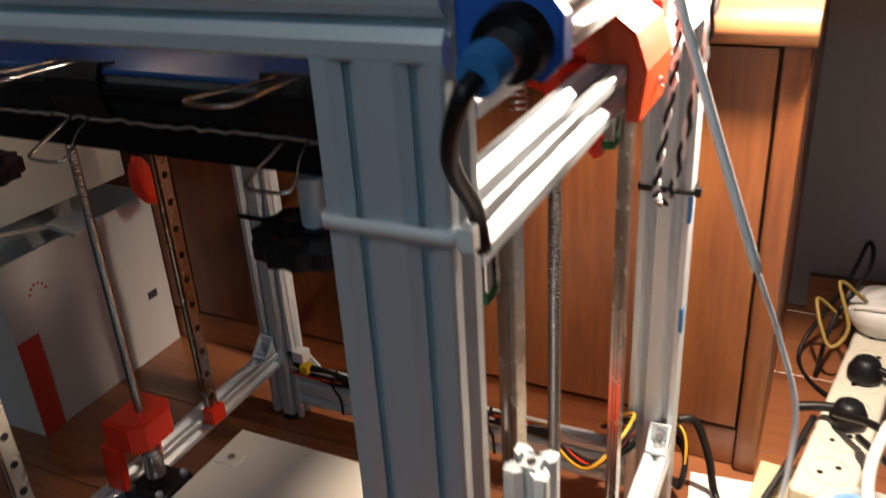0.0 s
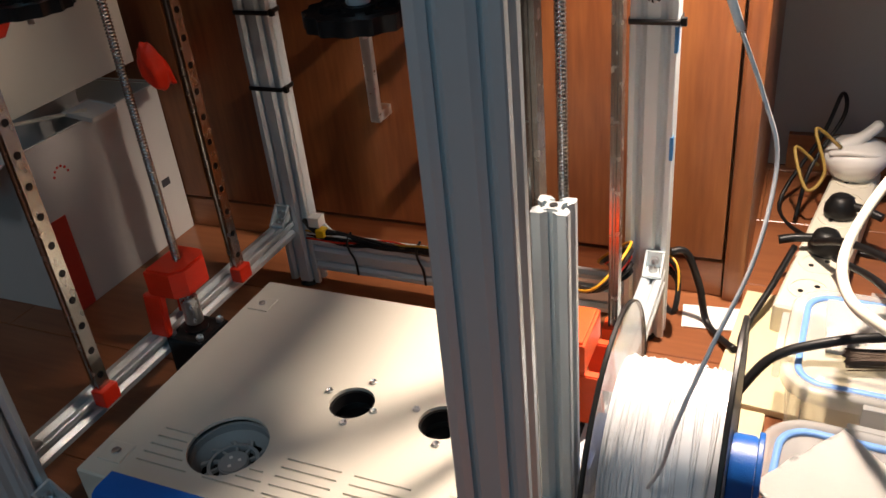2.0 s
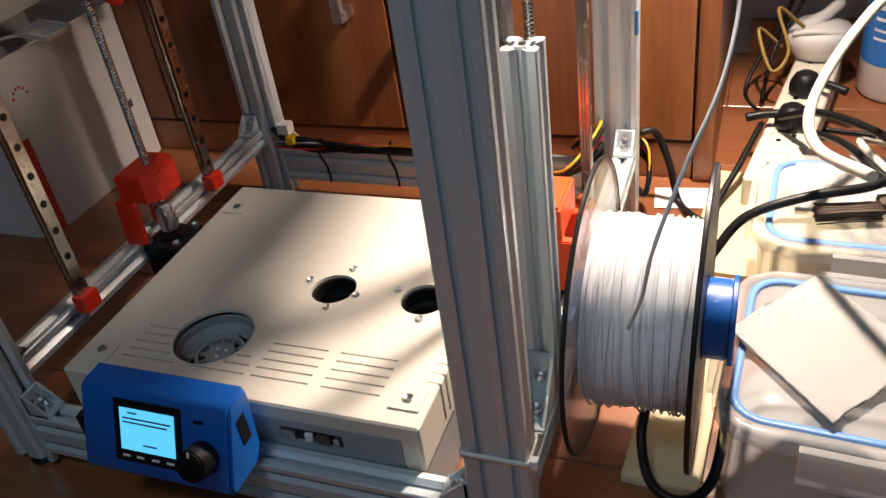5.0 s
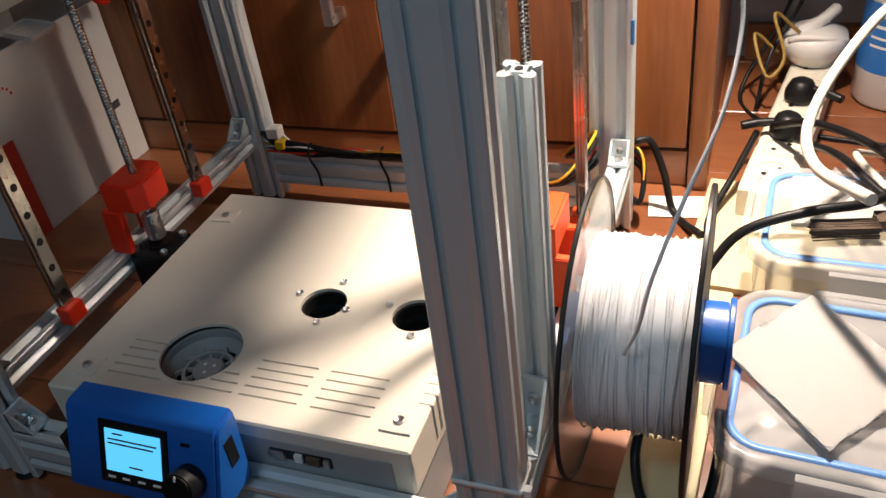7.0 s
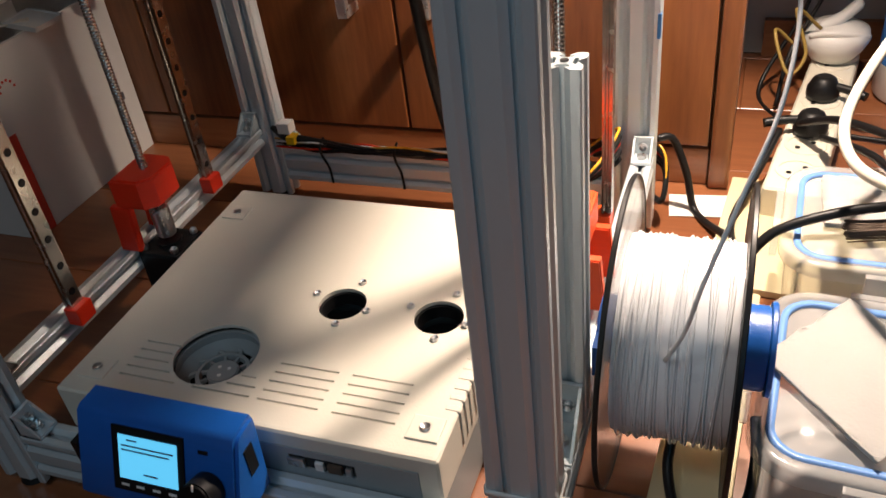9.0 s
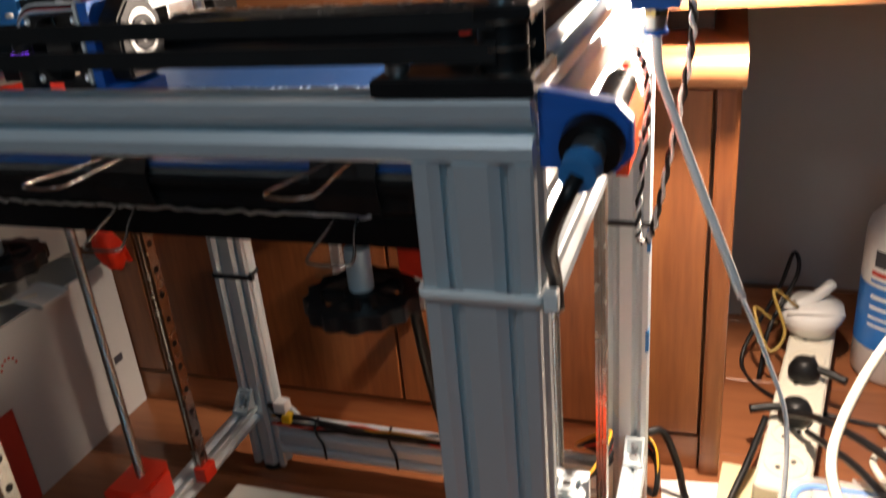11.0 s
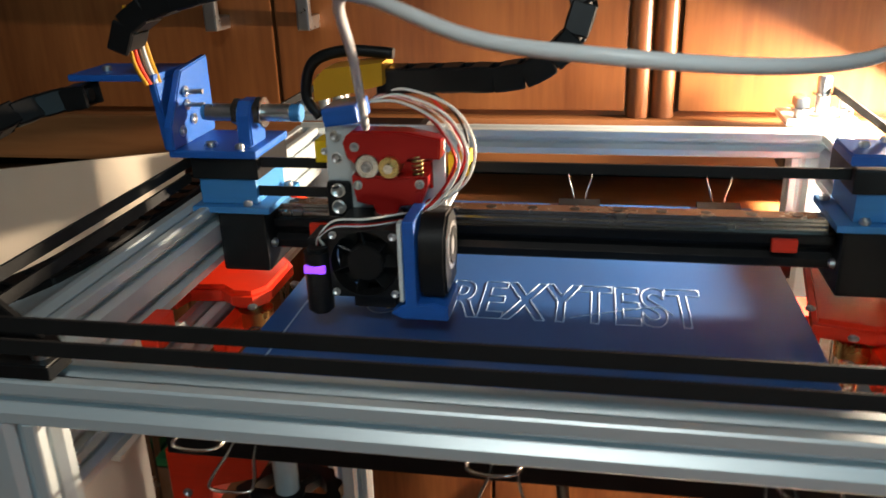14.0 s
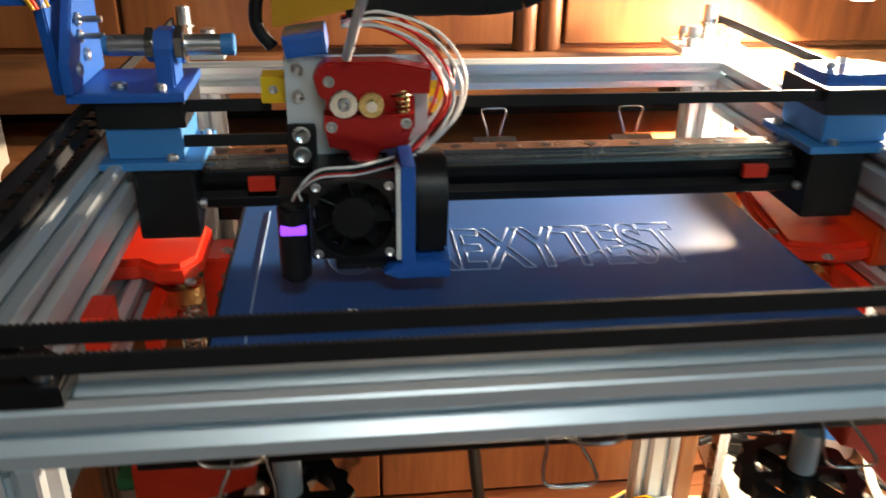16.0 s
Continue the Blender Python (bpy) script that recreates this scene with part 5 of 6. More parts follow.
lg = part("lug", box(-0.3375, -0.3235, 0.1865, 0.1903, 0.5035, 0.5244, 0.003), BLACK, hd)
for z in (0.5197, 0.5100):
    screw((-0.3305, 0.1865, z), (0, -1, 0), 0.0042, 0.002, lg)
part("motor", box(-0.324, -0.283, 0.1938, 0.226, 0.5176, 0.5530, 0.004), BLACK, hd, "black extruder motor")
ext = [(-0.022, 0.030), (-0.024, 0.026), (-0.022, 0.018), (-0.016, 0.013), (0.006, 0.013), (0.012, 0.018), (0.029, 0.018), (0.030, 0.029), (0.010, 0.033), (-0.018, 0.033)]
m = Matrix(((1, 0, 0, -0.2995), (0, 0, -1, 0.1903), (0, 1, 0, 0.5227), (0, 0, 0, 1)))
e1 = part("extruder_top", prism(ext, 0.013, m, bevel=0.001), REDALU, hd, "red anodised extruder arm")
low_ = [(-0.020, -0.004), (-0.018, -0.014), (-0.009, -0.016), (-0.006, -0.024), (0.002, -0.024), (0.006, -0.016), (0.018, -0.014), (0.022, -0.004), (0.022, 0.001), (-0.020, 0.001)]
part("extruder_base", prism(low_, 0.013, Matrix(((1, 0, 0, -0.2995), (0, 0, -1, 0.1903), (0, 1, 0, 0.5298), (0, 0, 0, 1))), bevel=0.001), REDALU, hd, "red anodised extruder base")
part("extruder_plate", box(-0.3185, -0.2765, 0.1865, 0.1902, 0.5218, 0.5374, 0.001), REDALU, hd)
part("bearing", smooth(ring((-0.3100, 0.1785, 0.5366), 1, 0.0068, 0.0022, 0.0030, 32)), STEEL, hd)
screw((-0.3100, 0.1755, 0.5366), (0, -1, 0), 0.0030, 0.002, hd)
part("drive_gear", smooth(cyl((-0.2975, 0.186, 0.5366), (-0.2975, 0.1735, 0.5366), 0.0058, seg=28, bevel=0.0006)), BRASS, hd, "brass drive gear")
part("gear_shaft", smooth(cyl((-0.2975, 0.1735, 0.5366), (-0.2975, 0.1715, 0.5366), 0.0026, seg=16)), STEEL, hd)
part("spring", tube([(-0.2830 + 0.0028 * math.cos(t * 0.8), 0.180 + 0.0028 * math.sin(t * 0.8), 0.5307 + 0.00030 * t) for t in range(44)], 0.0006, 5, 1, smoothen=False), BRASS, hd, "brass coil spring")
for x, z in ((-0.3165, 0.5472), (-0.3160, 0.5260), (-0.2815, 0.5273)):
    screw((x, 0.1772, z), (0, -1, 0), 0.0026, 0.0018, hd)
part("heatsink_neck", smooth(cyl((-0.3010, 0.182, 0.4970), (-0.3010, 0.182, 0.5095), 0.0080, seg=24)), ZINC, hd)
# part-cooling and hot end fans
fx, fz, fy = -0.3075, 0.4905, 0.150
frm = cut(box(fx - 0.0195, fx + 0.0195, fy, fy + 0.011, fz - 0.0195, fz + 0.0195, 0.002), cyl((fx, fy - 0.01, fz), (fx, fy + 0.02, fz), 0.0182, seg=40))
ff = part("hotend_fan", frm, BLACK, hd, "black axial fan")
part("fan_hub", smooth(cyl((fx, fy + 0.001, fz), (fx, fy + 0.009, fz), 0.0100, seg=32, bevel=0.0008)), BLACK, ff)
for k in range(7):
    a = 2 * math.pi * k / 7
    bmb = box(0.0098, 0.0178, -0.004, 0.004, -0.0004, 0.0004, 0)
    bmesh.ops.transform(bmb, matrix=Matrix.Translation((fx, fy + 0.006, fz)) @ Matrix.Rotation(a, 4, "Y") @ Matrix.Rotation(radians(35), 4, "X"), verts=bmb.verts)
    part("blade", bmb, BLACK, ff)
for dx in (-1, 1):
    for dz in (-1, 1):
        screw((fx + dx * 0.0162, fy, fz + dz * 0.0162), (0, -1, 0), 0.0022, 0.0012, ff)
part("hotend_shroud", box(fx - 0.018, fx + 0.018, fy + 0.0115, fy + 0.046, fz - 0.016, fz + 0.018, 0.002), BLACK, hd)
part("heater_sock", box(fx - 0.009, fx + 0.015, fy + 0.006, fy + 0.030, 0.4625, 0.4722, 0.002), BLACK, hd)
part("nozzle", smooth(cyl((-0.3010, fy + 0.020, 0.4623), (-0.3010, fy + 0.020, 0.4560), 0.0040, 0.0008, 20)), BRASS, hd)
# probe with violet light
px = -0.3345
pr = part("probe", smooth(cyl((px, fy + 0.004, 0.4605), (px, fy + 0.004, 0.4980), 0.0073, seg=28, bevel=0.002)), BLACK, hd, "black touch probe")
part("probe_led", box(px - 0.0058, px + 0.0058, fy - 0.0034, fy - 0.0005, 0.4850, 0.4895, 0.001), LED, pr, "violet indicator light")
part("probe_mount", box(px - 0.007, px + 0.009, fy + 0.009, fy + 0.032, 0.4970, 0.5005, 0.001), BLACK, hd)
# blower and duct
blo = [(-0.015, -0.022), (0.015, -0.022), (0.020, -0.006), (0.019, 0.010), (0.010, 0.021), (-0.006, 0.022), (-0.017, 0.012), (-0.019, -0.004)]
m = Matrix(((0, 0, 1, -0.2790), (1, 0, 0, fy + 0.020), (0, 1, 0, 0.4935), (0, 0, 0, 1)))
bl = part("blower", smooth(prism(blo, 0.0150, m, bevel=0.0015), 50), BLACK, hd, "black blower fan")
part("blower_face", smooth(cyl((-0.2640, fy + 0.021, 0.4955), (-0.2634, fy + 0.021, 0.4955), 0.0132, seg=40)), ZINC, bl, "silver sticker face")
part("intake_ring", smooth(ring((-0.2632, fy + 0.021, 0.4955), 0, 0.0104, 0.0058, 0.0003, 36)), BLACK, bl)
part("duct_bracket", box(-0.2860, -0.2795, fy - 0.002, fy + 0.030, 0.4670, 0.5159, 0.001), BLUE, hd, "blue printed fan bracket")
part("duct_edge", box(-0.2884, -0.2862, fy - 0.003, fy + 0.004, 0.4710, 0.5151, 0.0005), WHITE, hd)
dct = [(-0.288, 0.0), (-0.263, 0.0), (-0.263, 0.008), (-0.270, 0.010), (-0.288, 0.008), (-0.294, 0.003)]
m = Matrix(((1, 0, 0, 0), (0, 0, 1, fy - 0.002), (0, 1, 0, 0.4602), (0, 0, 0, 1)))
part("air_duct", prism(dct, 0.034, m, bevel=0.001), BLUE, hd, "blue printed air duct")
for x, z in ((-0.3440, 0.5362), (-0.2655, 0.5298)):
    y = GY - 0.008
    bt = part("belt_clamp", box(x - 0.006, x + 0.006, y - 0.006, y + 0.010, z - 0.007, z + 0.006, 0.001), YELLOW, hd, "yellow printed belt clamp")
    screw((x, y - 0.006, z), (0, -1, 0), 0.0022, 0.0012, bt)
# chain anchor and wiring
part("chain_anchor", box(-0.3365, -0.3165, 0.186, 0.214, 0.5564, 0.5670, 0.002, m=tilt((-0.326, 0.2, 0.5600), 0, -8)), BLUE, hd, "blue printed chain anchor")
part("taped_end", smooth(loft([[Vector((-0.3405 + 0.0, 0.188, 0.5690)), Vector((-0.302, 0.188, 0.5780)), Vector((-0.302, 0.188, 0.5900)), Vector((-0.334, 0.188, 0.5865)), Vector((-0.3405, 0.188, 0.5800))], [Vector((-0.3405, 0.214, 0.5690)), Vector((-0.302, 0.214, 0.5780)), Vector((-0.302, 0.214, 0.5900)), Vector((-0.334, 0.214, 0.5865)), Vector((-0.3405, 0.214, 0.5800))]])), AMBER, hd, "amber taped chain end")
part("sleeved_wire", tube([(-0.342, 0.2, 0.5580), (-0.349, 0.2, 0.5700), (-0.344, 0.2, 0.5880), (-0.325, 0.2, 0.5945), (-0.298, 0.2, 0.5930)], 0.0032, 10), BLACK, hd)
for k, (mt, dz, dx) in enumerate(((WHITE, 0, 0), (WHITE, 0.003, 0.004), (REDALU, -0.002, -0.003), (WHITE, 0.005, 0.007), (REDALU, 0.001, 0.001), (BLACK, 0.006, 0.002), (WHITE, -0.003, -0.001), (REDALU, 0.004, -0.004))):
    y = 0.184 + 0.0035 * k
    part("wire", tube([(-0.310, y + 0.004, 0.5695), (-0.292, y, 0.5700 + dz), (-0.272 + dx, y - 0.004, 0.5610 + dz), (-0.2600 + dx, y - 0.008, 0.5429 + dz), (-0.2635 + dx, y - 0.010, 0.5286), (-0.275 + dx * 0.4970, y - 0.014, 0.5159), (-0.288, 0.170, 0.5090)], 0.00085, 6), mt, hd)
for k, mt in enumerate((WHITE, REDALU, BLACK, BLACK, WHITE)):
    part("wire", tube([(-0.288, 0.170, 0.5090 + 0.0010 * k), (-0.305, 0.152, 0.5117 + 0.0009 * k), (-0.322, 0.150, 0.5113 + 0.0008 * k), (-0.331, 0.150, 0.5055), (px + 0.001 * k, fy + 0.004, 0.4990)], 0.00075, 6), mt, hd)

# ---- cable chains ----


def chain(name, pts, w, h, label, step=0.0155):
    """A cable chain: one link after another along a curve."""
    c = thing(name, label, "cable chain", pts[0])
    path = spline(pts, 24)
    acc, last = 0.0, path[0]
    spots = [path[0]]
    for p, q in zip(path, path[1:]):
        acc += (q - p).length
        if acc >= step:
            spots.append(q)
            acc = 0.0
    up = Vector((0, 0, 1))
    for a, b in zip(spots, spots[1:]):
        t = (b - a).normalized()
        side = Vector((0, 1, 0)) - t * t.y
        if side.length < 0.2:
            side = Vector((1, 0, 0)) - t * t.x
        side.normalize()
        n = t.cross(side)
        m = Matrix.Translation((a + b) / 2) @ Matrix((t, side, n)).transposed().to_4x4()
        L = (b - a).length * 0.5
        bmc = bmesh.new()
        for e in (-1, 1):
            box(-L * 1.16, L * 1.02, e * w / 2 - 0.0013, e * w / 2 + 0.0013, -h / 2, h / 2, 0.0008, bmc, m, 1)
        box(-L * 0.62, L * 0.62, -w / 2, w / 2, h / 2 - 0.0012, h / 2 + 0.0004, 0.0004, bmc, m, 1)
        box(-L * 0.62, L * 0.62, -w / 2, w / 2, -h / 2 - 0.0004, -h / 2 + 0.0012, 0.0004, bmc, m, 1)
        part("link", bmc, BLACK, c)
    part("cables", tube([p for p in spots], min(w, h) * 0.30, 8, 3), RUBBER, c)
    return c


chain("cable_chain", [(-0.306, 0.206, 0.5785), (-0.2646, 0.203, 0.5798), (-0.2278, 0.200, 0.5823), (-0.2037, 0.201, 0.599), (-0.198, 0.2075, 0.6225), (-0.211, 0.214, 0.638), (-0.247, 0.2173, 0.645), (-0.300, 0.2157, 0.6457), (-0.3564, 0.2107, 0.6374), (-0.4052, 0.207, 0.6266), (-0.440, 0.206, 0.6174), (-0.456, 0.206, 0.603), (-0.458, 0.206, 0.582)], 0.018, 0.013, "black plastic cable chain arching over the print head")
chain("cable_chain", [(-0.484, 0.205, 0.5690), (-0.505, 0.200, 0.5660), (-0.525, 0.175, 0.5590), (-0.540, 0.130, 0.5450), (-0.545, 0.080, 0.5250), (-0.538, 0.045, 0.5090), (-0.510, 0.035, 0.4990), (-0.476, 0.055, 0.4965), (-0.456, 0.100, 0.4960), (-0.453, 0.180, 0.4960), (-0.453, 0.260, 0.4960), (-0.453, 0.330, 0.4960)], 0.020, 0.013, "black plastic cable chain lying along the side beam")
tr = thing("chain_tray", "aluminium angle strip carrying the cable chain beside the beam", "tray", (-0.453, 0.2, 0.498))
part("strip", box(-0.466, -0.4403, 0.060, 0.400, 0.4965, 0.4985, 0.0005), ALU, tr)
cr = thing("wire_sleeve", "orange and brown wires tied where they enter the chain", "wires", (-0.452, 0.212, 0.5820))
for k, mt in enumerate((AMBER, RED, BRISTLE, WHITE, AMBER)):
    part("wire", tube([(-0.4475 + 0.001 * k, 0.205 + 0.002 * k, 0.5745), (-0.452 + 0.001 * k, 0.203 + 0.003 * k, 0.5870), (-0.4555 + 0.001 * k, 0.206 + 0.002 * k, 0.6050), (-0.457, 0.210, 0.6190)], 0.0012, 6), mt, cr)

# ---- corner pulleys and belts ----


def belt(pts, z, h=0.006, parent=None):
    """A toothed belt standing on edge along a line of xy points."""
    bmx = bmesh.new()
    for p, q in zip(pts, pts[1:]):
        a, b = Vector((*p, 0)), Vector((*q, 0))
        t = (b - a).normalized()
        n = Vector((-t.y, t.x, 0))
        m = Matrix((t, n, (0, 0, 1))).transposed().to_4x4()
        m.translation = Vector((*p, z))
        L = (b - a).length
        box(0, L, -0.0006, 0.0006, -h / 2, h / 2, 0, bmx, m)
        k = int(L / 0.002)
        for i in range(k):
            u = (i + 0.25) * L / k
            box(u, u + 0.001, 0.0006, 0.0013, -h / 2, h / 2, 0, bmx, m)
    return part("belt_run", bmx, RUBBER, parent)


def idler_block(x, y, sx, sy, label):
    b = thing("idler_block", label, "pulley block", (x, y, 0.5), "pulley blocks")
    out = [(-0.001, 0.0), (0.051, 0.0), (0.051, 0.014), (0.026, 0.036), (-0.001, 0.036)]
    m = Matrix(((-sx, 0, 0, x), (0, sy, 0, y), (0, 0, 1, 0.5003), (0, 0, 0, 1)))
    part("base", prism(out, 0.0065, m, bevel=0.0008), BLACK, b, "black printed base")
    m = Matrix(((-sx, 0, 0, x), (0, sy, 0, y), (0, 0, 1, 0.5232), (0, 0, 0, 1)))
    part("top_plate", prism([(-0.001, 0.0), (0.016, 0.0), (0.021, 0.008), (0.016, 0.020), (-0.001, 0.020)], 0.0045, m, bevel=0.0008), BLACK, b, "black printed cover plate")
    m = Matrix(((-sx, 0, 0, x), (0, 0, sy, y + sy * 0.021), (0, 1, 0, 0.5068), (0, 0, 0, 1)))
    part("web", prism([(0.0, 0.0), (0.034, 0.0), (0.016, 0.016), (0.0, 0.018)], 0.004, m, bevel=0.0006), BLACK, b)
    screw((x - sx * 0.044, y + sy * 0.007, 0.5068), (0, 0, 1), 0.0040, 0.004, b)
    for dx, dy in ((0.0098, 0.0095),):
        cx, cy = x - sx * dx, y + sy * dy
        part("pulley", smooth(cyl((cx, cy, 0.5070), (cx, cy, 0.5230), 0.0078, seg=28)), BLACK, b)
        for z in (0.5068, 0.5145, 0.5222):
            part("pulley_flange", smooth(cyl((cx, cy, z), (cx, cy, z + 0.0010), 0.0095, seg=28)), STEEL, b)
        part("bolt", smooth(cyl((cx, cy, 0.5277), (cx, cy, 0.5330), 0.0045, seg=20, bevel=0.0008)), ZINC, b, "steel bolt head")
    return b


idler_block(0.0, 0.001, 1, 1, "black pulley block with steel bolts on the front corner")
idler_block(-W, 0.001, -1, 1, "black pulley block with steel bolts on the front corner")
for sx, x in ((1, 0.0), (-1, -W)):
    b = thing("drive_motor", "black stepper motor under a metal plate with pulleys", "motor", (x - sx * 0.02, 0.465, 0.5), "drive motors")
    xa, xb = sorted((x - sx * 0.042, x + sx * 0.012))
    part("plate", box(xa, xb, 0.440, 0.490, 0.5003, 0.5050, 0.001), ALU, b)
    part("motor", box(min(x + sx * 0.004, x - sx * 0.036), max(x + sx * 0.004, x - sx * 0.036), 0.4590, 0.4985, 0.4560, 0.4798, 0.003), BLACK, b, "black motor body")
    for dx, dy, h in ((0.010, 0.470, 0.030), (0.030, 0.450, 0.016), (-0.004, 0.452, 0.014), (0.026, 0.478, 0.012)):
        cx = x - sx * dx
        part("standoff", smooth(cyl((cx, dy, 0.5050), (cx, dy, 0.5050 + h), 0.0055, seg=20, bevel=0.0008)), ZINC, b, "steel standoff with bolt")
        part("standoff_flange", smooth(cyl((cx, dy, 0.5050 + h * 0.5), (cx, dy, 0.5050 + h * 0.56), 0.0085, seg=24)), STEEL, b)
bl_ = thing("drive_belt", "black toothed drive belt run round the printer", "belt", (-0.2, 0.02, 0.51))
belt([(-W + 0.010, 0.0020), (-0.010, 0.0020)], 0.5235, parent=bl_)
belt([(-W + 0.010, 0.0020), (-0.010, 0.0020)], 0.5140, parent=bl_)
for sx, x in ((1, -0.0020), (-1, -W + 0.0020)):
    belt([(x, 0.012), (x, 0.470)], 0.5235, parent=bl_)
    belt([(x - sx * 0.004, 0.012), (x, GY)], 0.5140, parent=bl_)
belt([(-0.415, GY - 0.006), (-0.346, GY - 0.006)], 0.5265, parent=bl_)
belt([(-0.415, GY - 0.006), (-0.33, GY - 0.006)], 0.5085, parent=bl_)
belt([(-0.265, GY - 0.006), (-0.030, GY - 0.006)], 0.5265, parent=bl_)

# ---- sensor on the right side beam, and printed parts there ----
sb = thing("proximity_sensor", "proximity sensor in a blue printed holder with a black cable", "sensor", (0.02, 0.01, 0.49))
hp = [(0.0008, 0.477), (0.024, 0.476), (0.029, 0.481), (0.029, 0.492), (0.024, 0.498), (0.0008, 0.502)]
part("holder", prism(hp, 0.008, Matrix(((1, 0, 0, 0), (0, 0, 1, 0.006), (0, 1, 0, 0), (0, 0, 0, 1))), bevel=0.001), BLUE, sb, "blue printed holder")
part("beam_hook", box(-0.006, 0.0006, 0.0060, 0.0140, 0.5003, 0.5065, 0.001), BLUE, sb)
ax = Vector((0.06, 1, 0.16)).normalized()
c0 = Vector((0.018, 0.0100, 0.4872))
part("barrel", smooth(cyl(c0 - ax * 0.020, c0 + ax * 0.040, 0.0054, seg=32, bevel=0.0005)), ZINC, sb, "threaded steel barrel")
part("lock_nut", smooth(cyl(c0 - ax * 0.0115, c0 - ax * 0.0055, 0.0092, 0.0098, 24)), BLACKALU, sb)
part("lock_nut", cyl(c0 + ax * 0.0050, c0 + ax * 0.0085, 0.0095, seg=6), STEEL, sb)
part("cable_cap", smooth(cyl(c0 - ax * 0.027, c0 - ax * 0.0195, 0.0054, 0.0060, 28)), CYAN, sb, "light blue cable cap")
e = c0 - ax * 0.027
part("cable", tube([e, e + Vector((-0.003, -0.004, -0.006)), e + Vector((-0.009, 0.003, -0.022)), (0.0045, 0.006, 0.440), (0.0040, 0.012, 0.425)], 0.0024, 10), BLACK, sb, "black cable")
ob_ = thing("limit_bracket", "orange printed bracket on the side beam", "bracket", (-0.008, 0.22, 0.4345))
q = [(0.0006, 0.408), (0.007, 0.408), (0.010, 0.432), (0.004, 0.449), (-0.008, 0.458), (-0.019, 0.458), (-0.019, 0.4346), (0.0006, 0.4346)]
part("body", prism(q, 0.058, Matrix(((1, 0, 0, 0), (0, 0, 1, 0.190), (0, 1, 0, 0), (0, 0, 0, 1))), bevel=0.0015), ORANGE_LITRED, ob_)
screw((0.009, 0.222, 0.420), (1, 0, 0), 0.0026, 0.002, ob_)
part("red_block", box(-0.016, -0.004, 0.286, 0.304, 0.4345, 0.447, 0.001), RED, ob_)
for (x, y) in ((-W + 0.01, 0.12), (-W + 0.01, 0.34)):
    rc = thing("red_clip", "small red printed clip on the side beam", "clip", (x, y, 0.46))
    part("block", box(x + 0.0103, x + 0.020, y - 0.010, y + 0.010, 0.452, 0.468, 0.001), RED, rc)
for t in range(2):
    w = thing("twisted_cable", "black and white twisted cable hanging from the filament sensor", "cable", (0.03, 0.2, 0.46))
    pts = [(0.034, 0.196, 0.512), (0.037, 0.200, 0.480), (0.028, 0.215, 0.420), (0.017, 0.232, 0.360), (0.010, 0.238, 0.349), (0.007, 0.243, 0.362), (0.010, 0.254, 0.410), (0.009, 0.262, 0.445), (0.002, 0.268, 0.462)]
    path = spline(pts, 26)
    hel = []
    for i, p in enumerate(path):
        a = i * 0.62 + math.pi * t
        hel.append(p + Vector((0.0012 * math.cos(a), 0.0012 * math.sin(a), 0)))
    part("strand", tube(hel, 0.0012, 6, 1, smoothen=False), BLACK if t == 0 else WHITE, w)

# ---- ties, tape and loom ----


def zip_tie(x0, x1, y0, y1, z, material, label):
    t = thing("cable_tie", label, "cable tie", (x0, y0, z), "cable ties")
    r = [rounded(x0 - e, x1 + e, y0 - e, y1 + e, 0.0022, 3) for e in (0.0004, 0.0016)]
    h = 0.0022
    rings = [[Vector((x, y, z + dz + 0.002 * (x - x0) * -2)) for x, y in rr] for rr, dz in ((r[0], -h), (r[1], -h), (r[1], h), (r[0], h), (r[0], -h))]
    part("band", loft(rings, cap0=False, cap1=False), material, t)
    part("head", box(x1 + 0.0018, x1 + 0.0065, y0 - 0.001, y0 + 0.004, z - 0.0035, z + 0.0035, 0.0006), material, t)
    return t


zip_tie(-0.04, 0.0, 0.0, 0.02, 0.4335, WHITE, "white plastic cable tie round the post")
zip_tie(-0.04, 0.0, 0.0, 0.02, 0.0665, WHITE, "white plastic cable tie round the post foot")
for z in (0.205, 0.285, 0.36):
    zip_tie(-W, -W + 0.04, D, D + 0.02, z, BLACK, "black plastic cable tie round the rear post")
zip_tie(-0.04, 0.0, D, D + 0.02, 0.284, BLACK, "black plastic cable tie round the rear post")
for z in (0.172, 0.270):
    tp = thing("tape_scrap", "scrap of blue tape on the rear post edge", "tape", (0, D, z), "tape scraps")
    part("tape", box(-0.0025, 0.0004, D - 0.0005, D + 0.006, z - 0.012, z + 0.010, 0), CYAN, tp)
lm = thing("wire_loom", "bundle of coloured wires in a black sleeve on the rear beam", "wires", (-0.3, D, 0.04))
for k, mt in enumerate((BLACK, BLACK, RED, BRISTLE, BLACK, WHITE, AMBER)):
    pts = [(-0.400 + 0.05 * i, D - 0.006 + 0.004 * math.sin(k * 2 + i * 1.7), 0.031 + 0.004 * math.cos(k + i * 2.1) + 0.001 * k) for i in range(7)]
    part("wire", tube(pts, 0.0019 if mt is BLACK else 0.0012, 6), mt, lm)
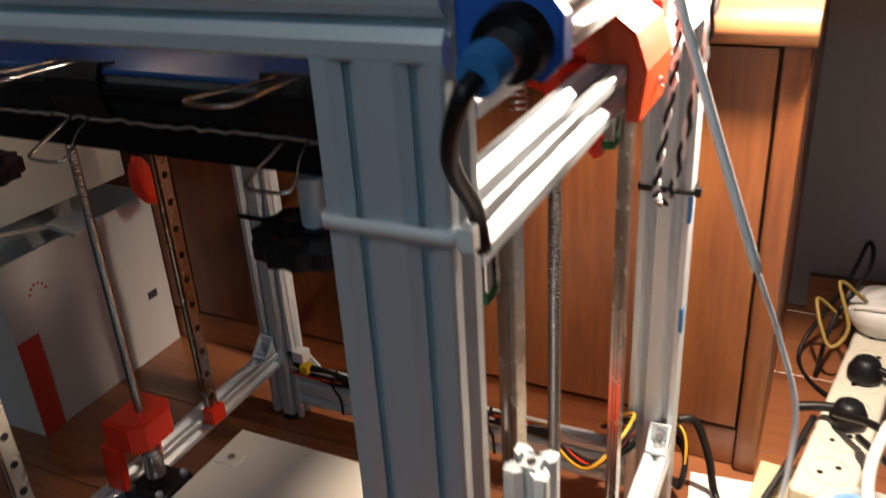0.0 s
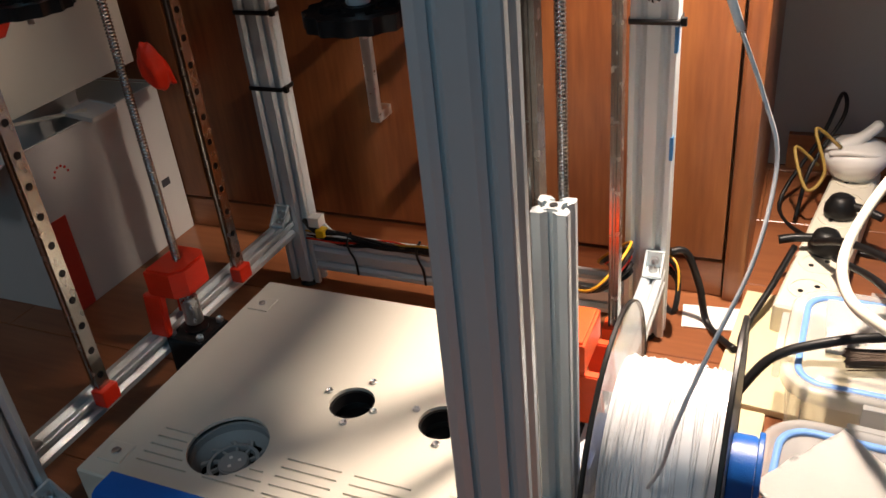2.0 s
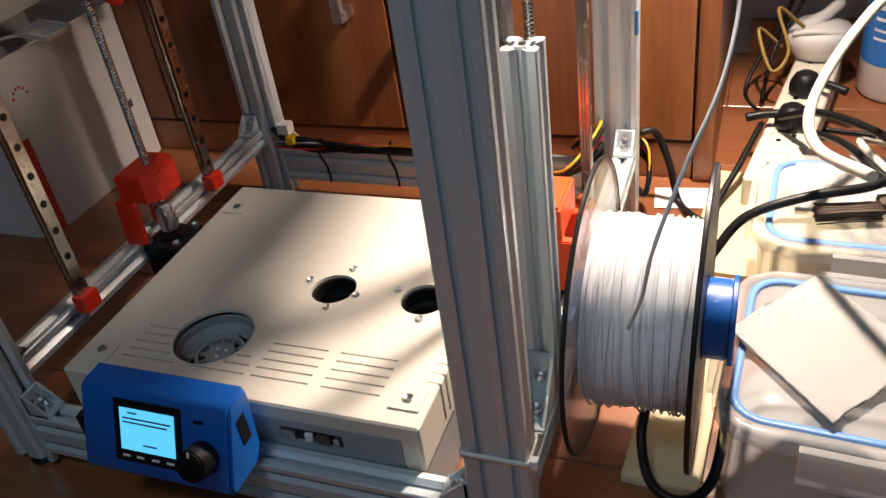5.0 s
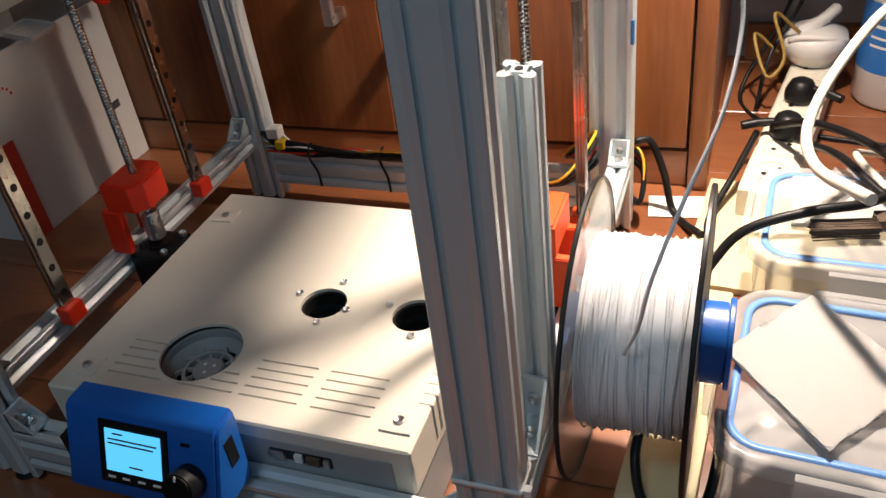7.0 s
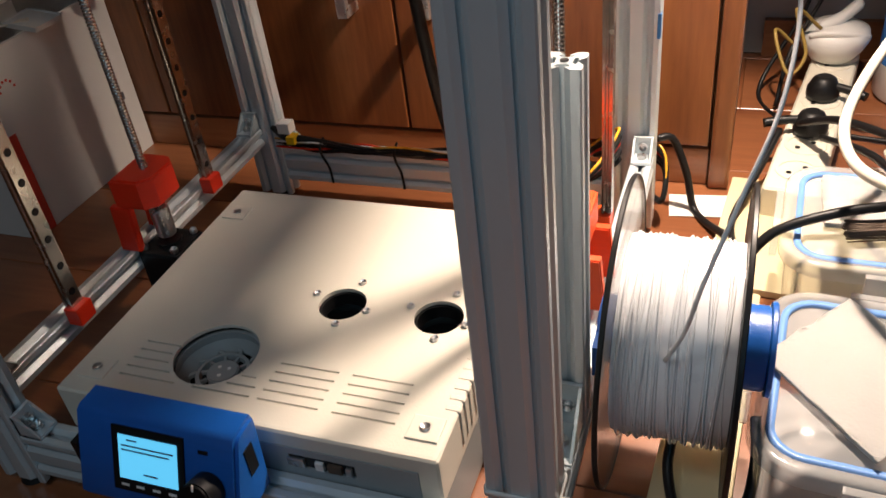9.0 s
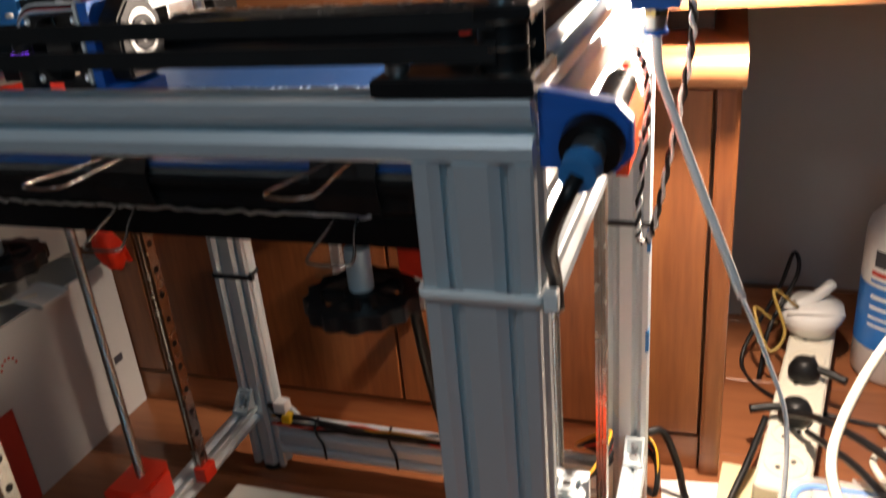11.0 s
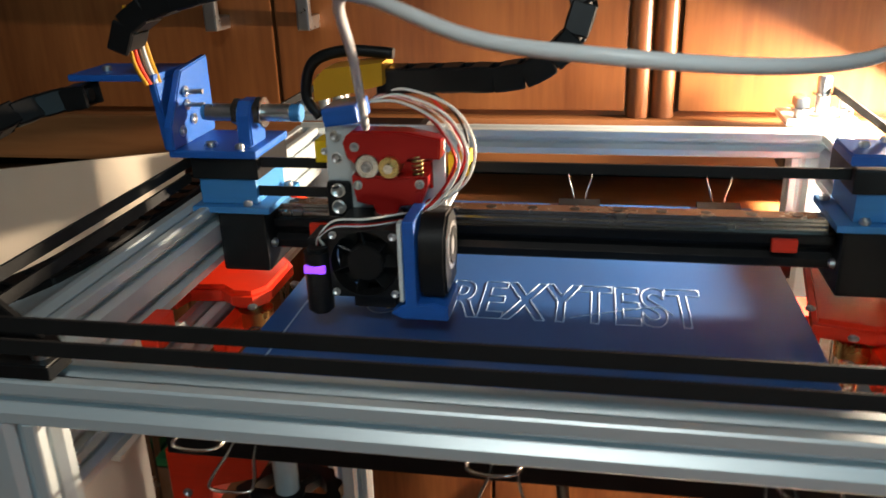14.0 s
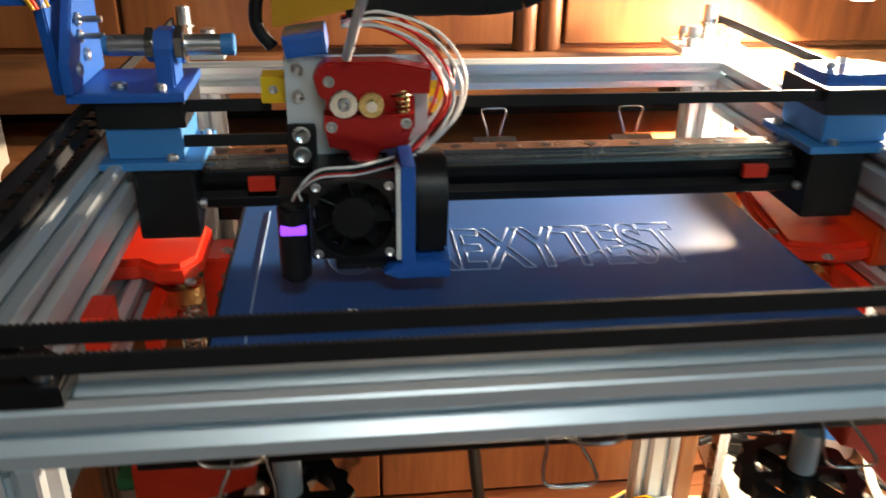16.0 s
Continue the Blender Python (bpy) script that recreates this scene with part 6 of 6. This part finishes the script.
part("sleeve", tube([(-0.405, D + 0.002, 0.048), (-0.385, D - 0.010, 0.044), (-0.365, D - 0.006, 0.040), (-0.30, D - 0.005, 0.032), (-0.20, D - 0.006, 0.031), (-0.10, D - 0.008, 0.030)], 0.0042, 8), BLACK, lm, "black braided sleeve")
part("connector", box(-0.392, -0.378, D - 0.012, D + 0.002, 0.048, 0.060, 0.001), WHITE, lm, "white plug connector")
part("connector", box(-0.382, -0.372, D - 0.016, D - 0.004, 0.038, 0.047, 0.001), YELLOW, lm, "yellow plug connector")
for x in (-0.345, -0.26, -0.17):
    part("tie", tube([(x, D - 0.0010, 0.041), (x, D - 0.0115, 0.036), (x, D - 0.0105, 0.024), (x, D - 0.0012, 0.004), (x + 0.001, D - 0.0010, -0.015)], 0.0014, 6), BLACK, lm)
for k, mt in enumerate((BLACK, BLACK, RED, BLACK, AMBER)):
    cable("rear_wiring", [(-0.080 - 0.01 * k, 0.40 + 0.006 * k, 0.020), (-0.055, 0.385 - 0.01 * k, 0.035 + 0.006 * k), (-0.030, 0.40, 0.050 + 0.008 * k), (-0.055 - 0.004 * k, 0.44, 0.03), (-0.02, 0.465, 0.02 + 0.004 * k), (0.006, 0.455, 0.012 + 0.004 * k), (0.008, 0.43, -0.01), (-0.01, 0.462, -0.02)], 0.0028 if mt is BLACK else 0.0014, mt, "loose black and coloured wires behind the rear post")

# ---- floor planks ----
floor_ob = bpy.data.objects["floor"]
PW, PL = 0.150, 0.90
meshes = {}
row = 0
y = Y0
while y < Y1 - 0.001:
    y2 = min(y + PW, Y1)
    x = X0 - (row * 0.37 % 1) * PL
    while x < X1:
        a, b = max(x, X0), min(x + PL, X1)
        if b - a > 0.01:
            key = (round(b - a, 3), round(y2 - y, 3))
            if key not in meshes:
                bmp = box(0, key[0] - 0.0008, 0, key[1] - 0.0008, -0.0055, 0, 0.0008, seg=1)
                me = bpy.data.meshes.new("plank")
                bmp.to_mesh(me)
                bmp.free()
                me.materials.append(CHERRYY)
                meshes[key] = me
            pk = new("plank", meshes[key])
            pk.parent = floor_ob
            pk.location = (a, y, FLOOR)
        x += PL
    y = y2
    row += 1
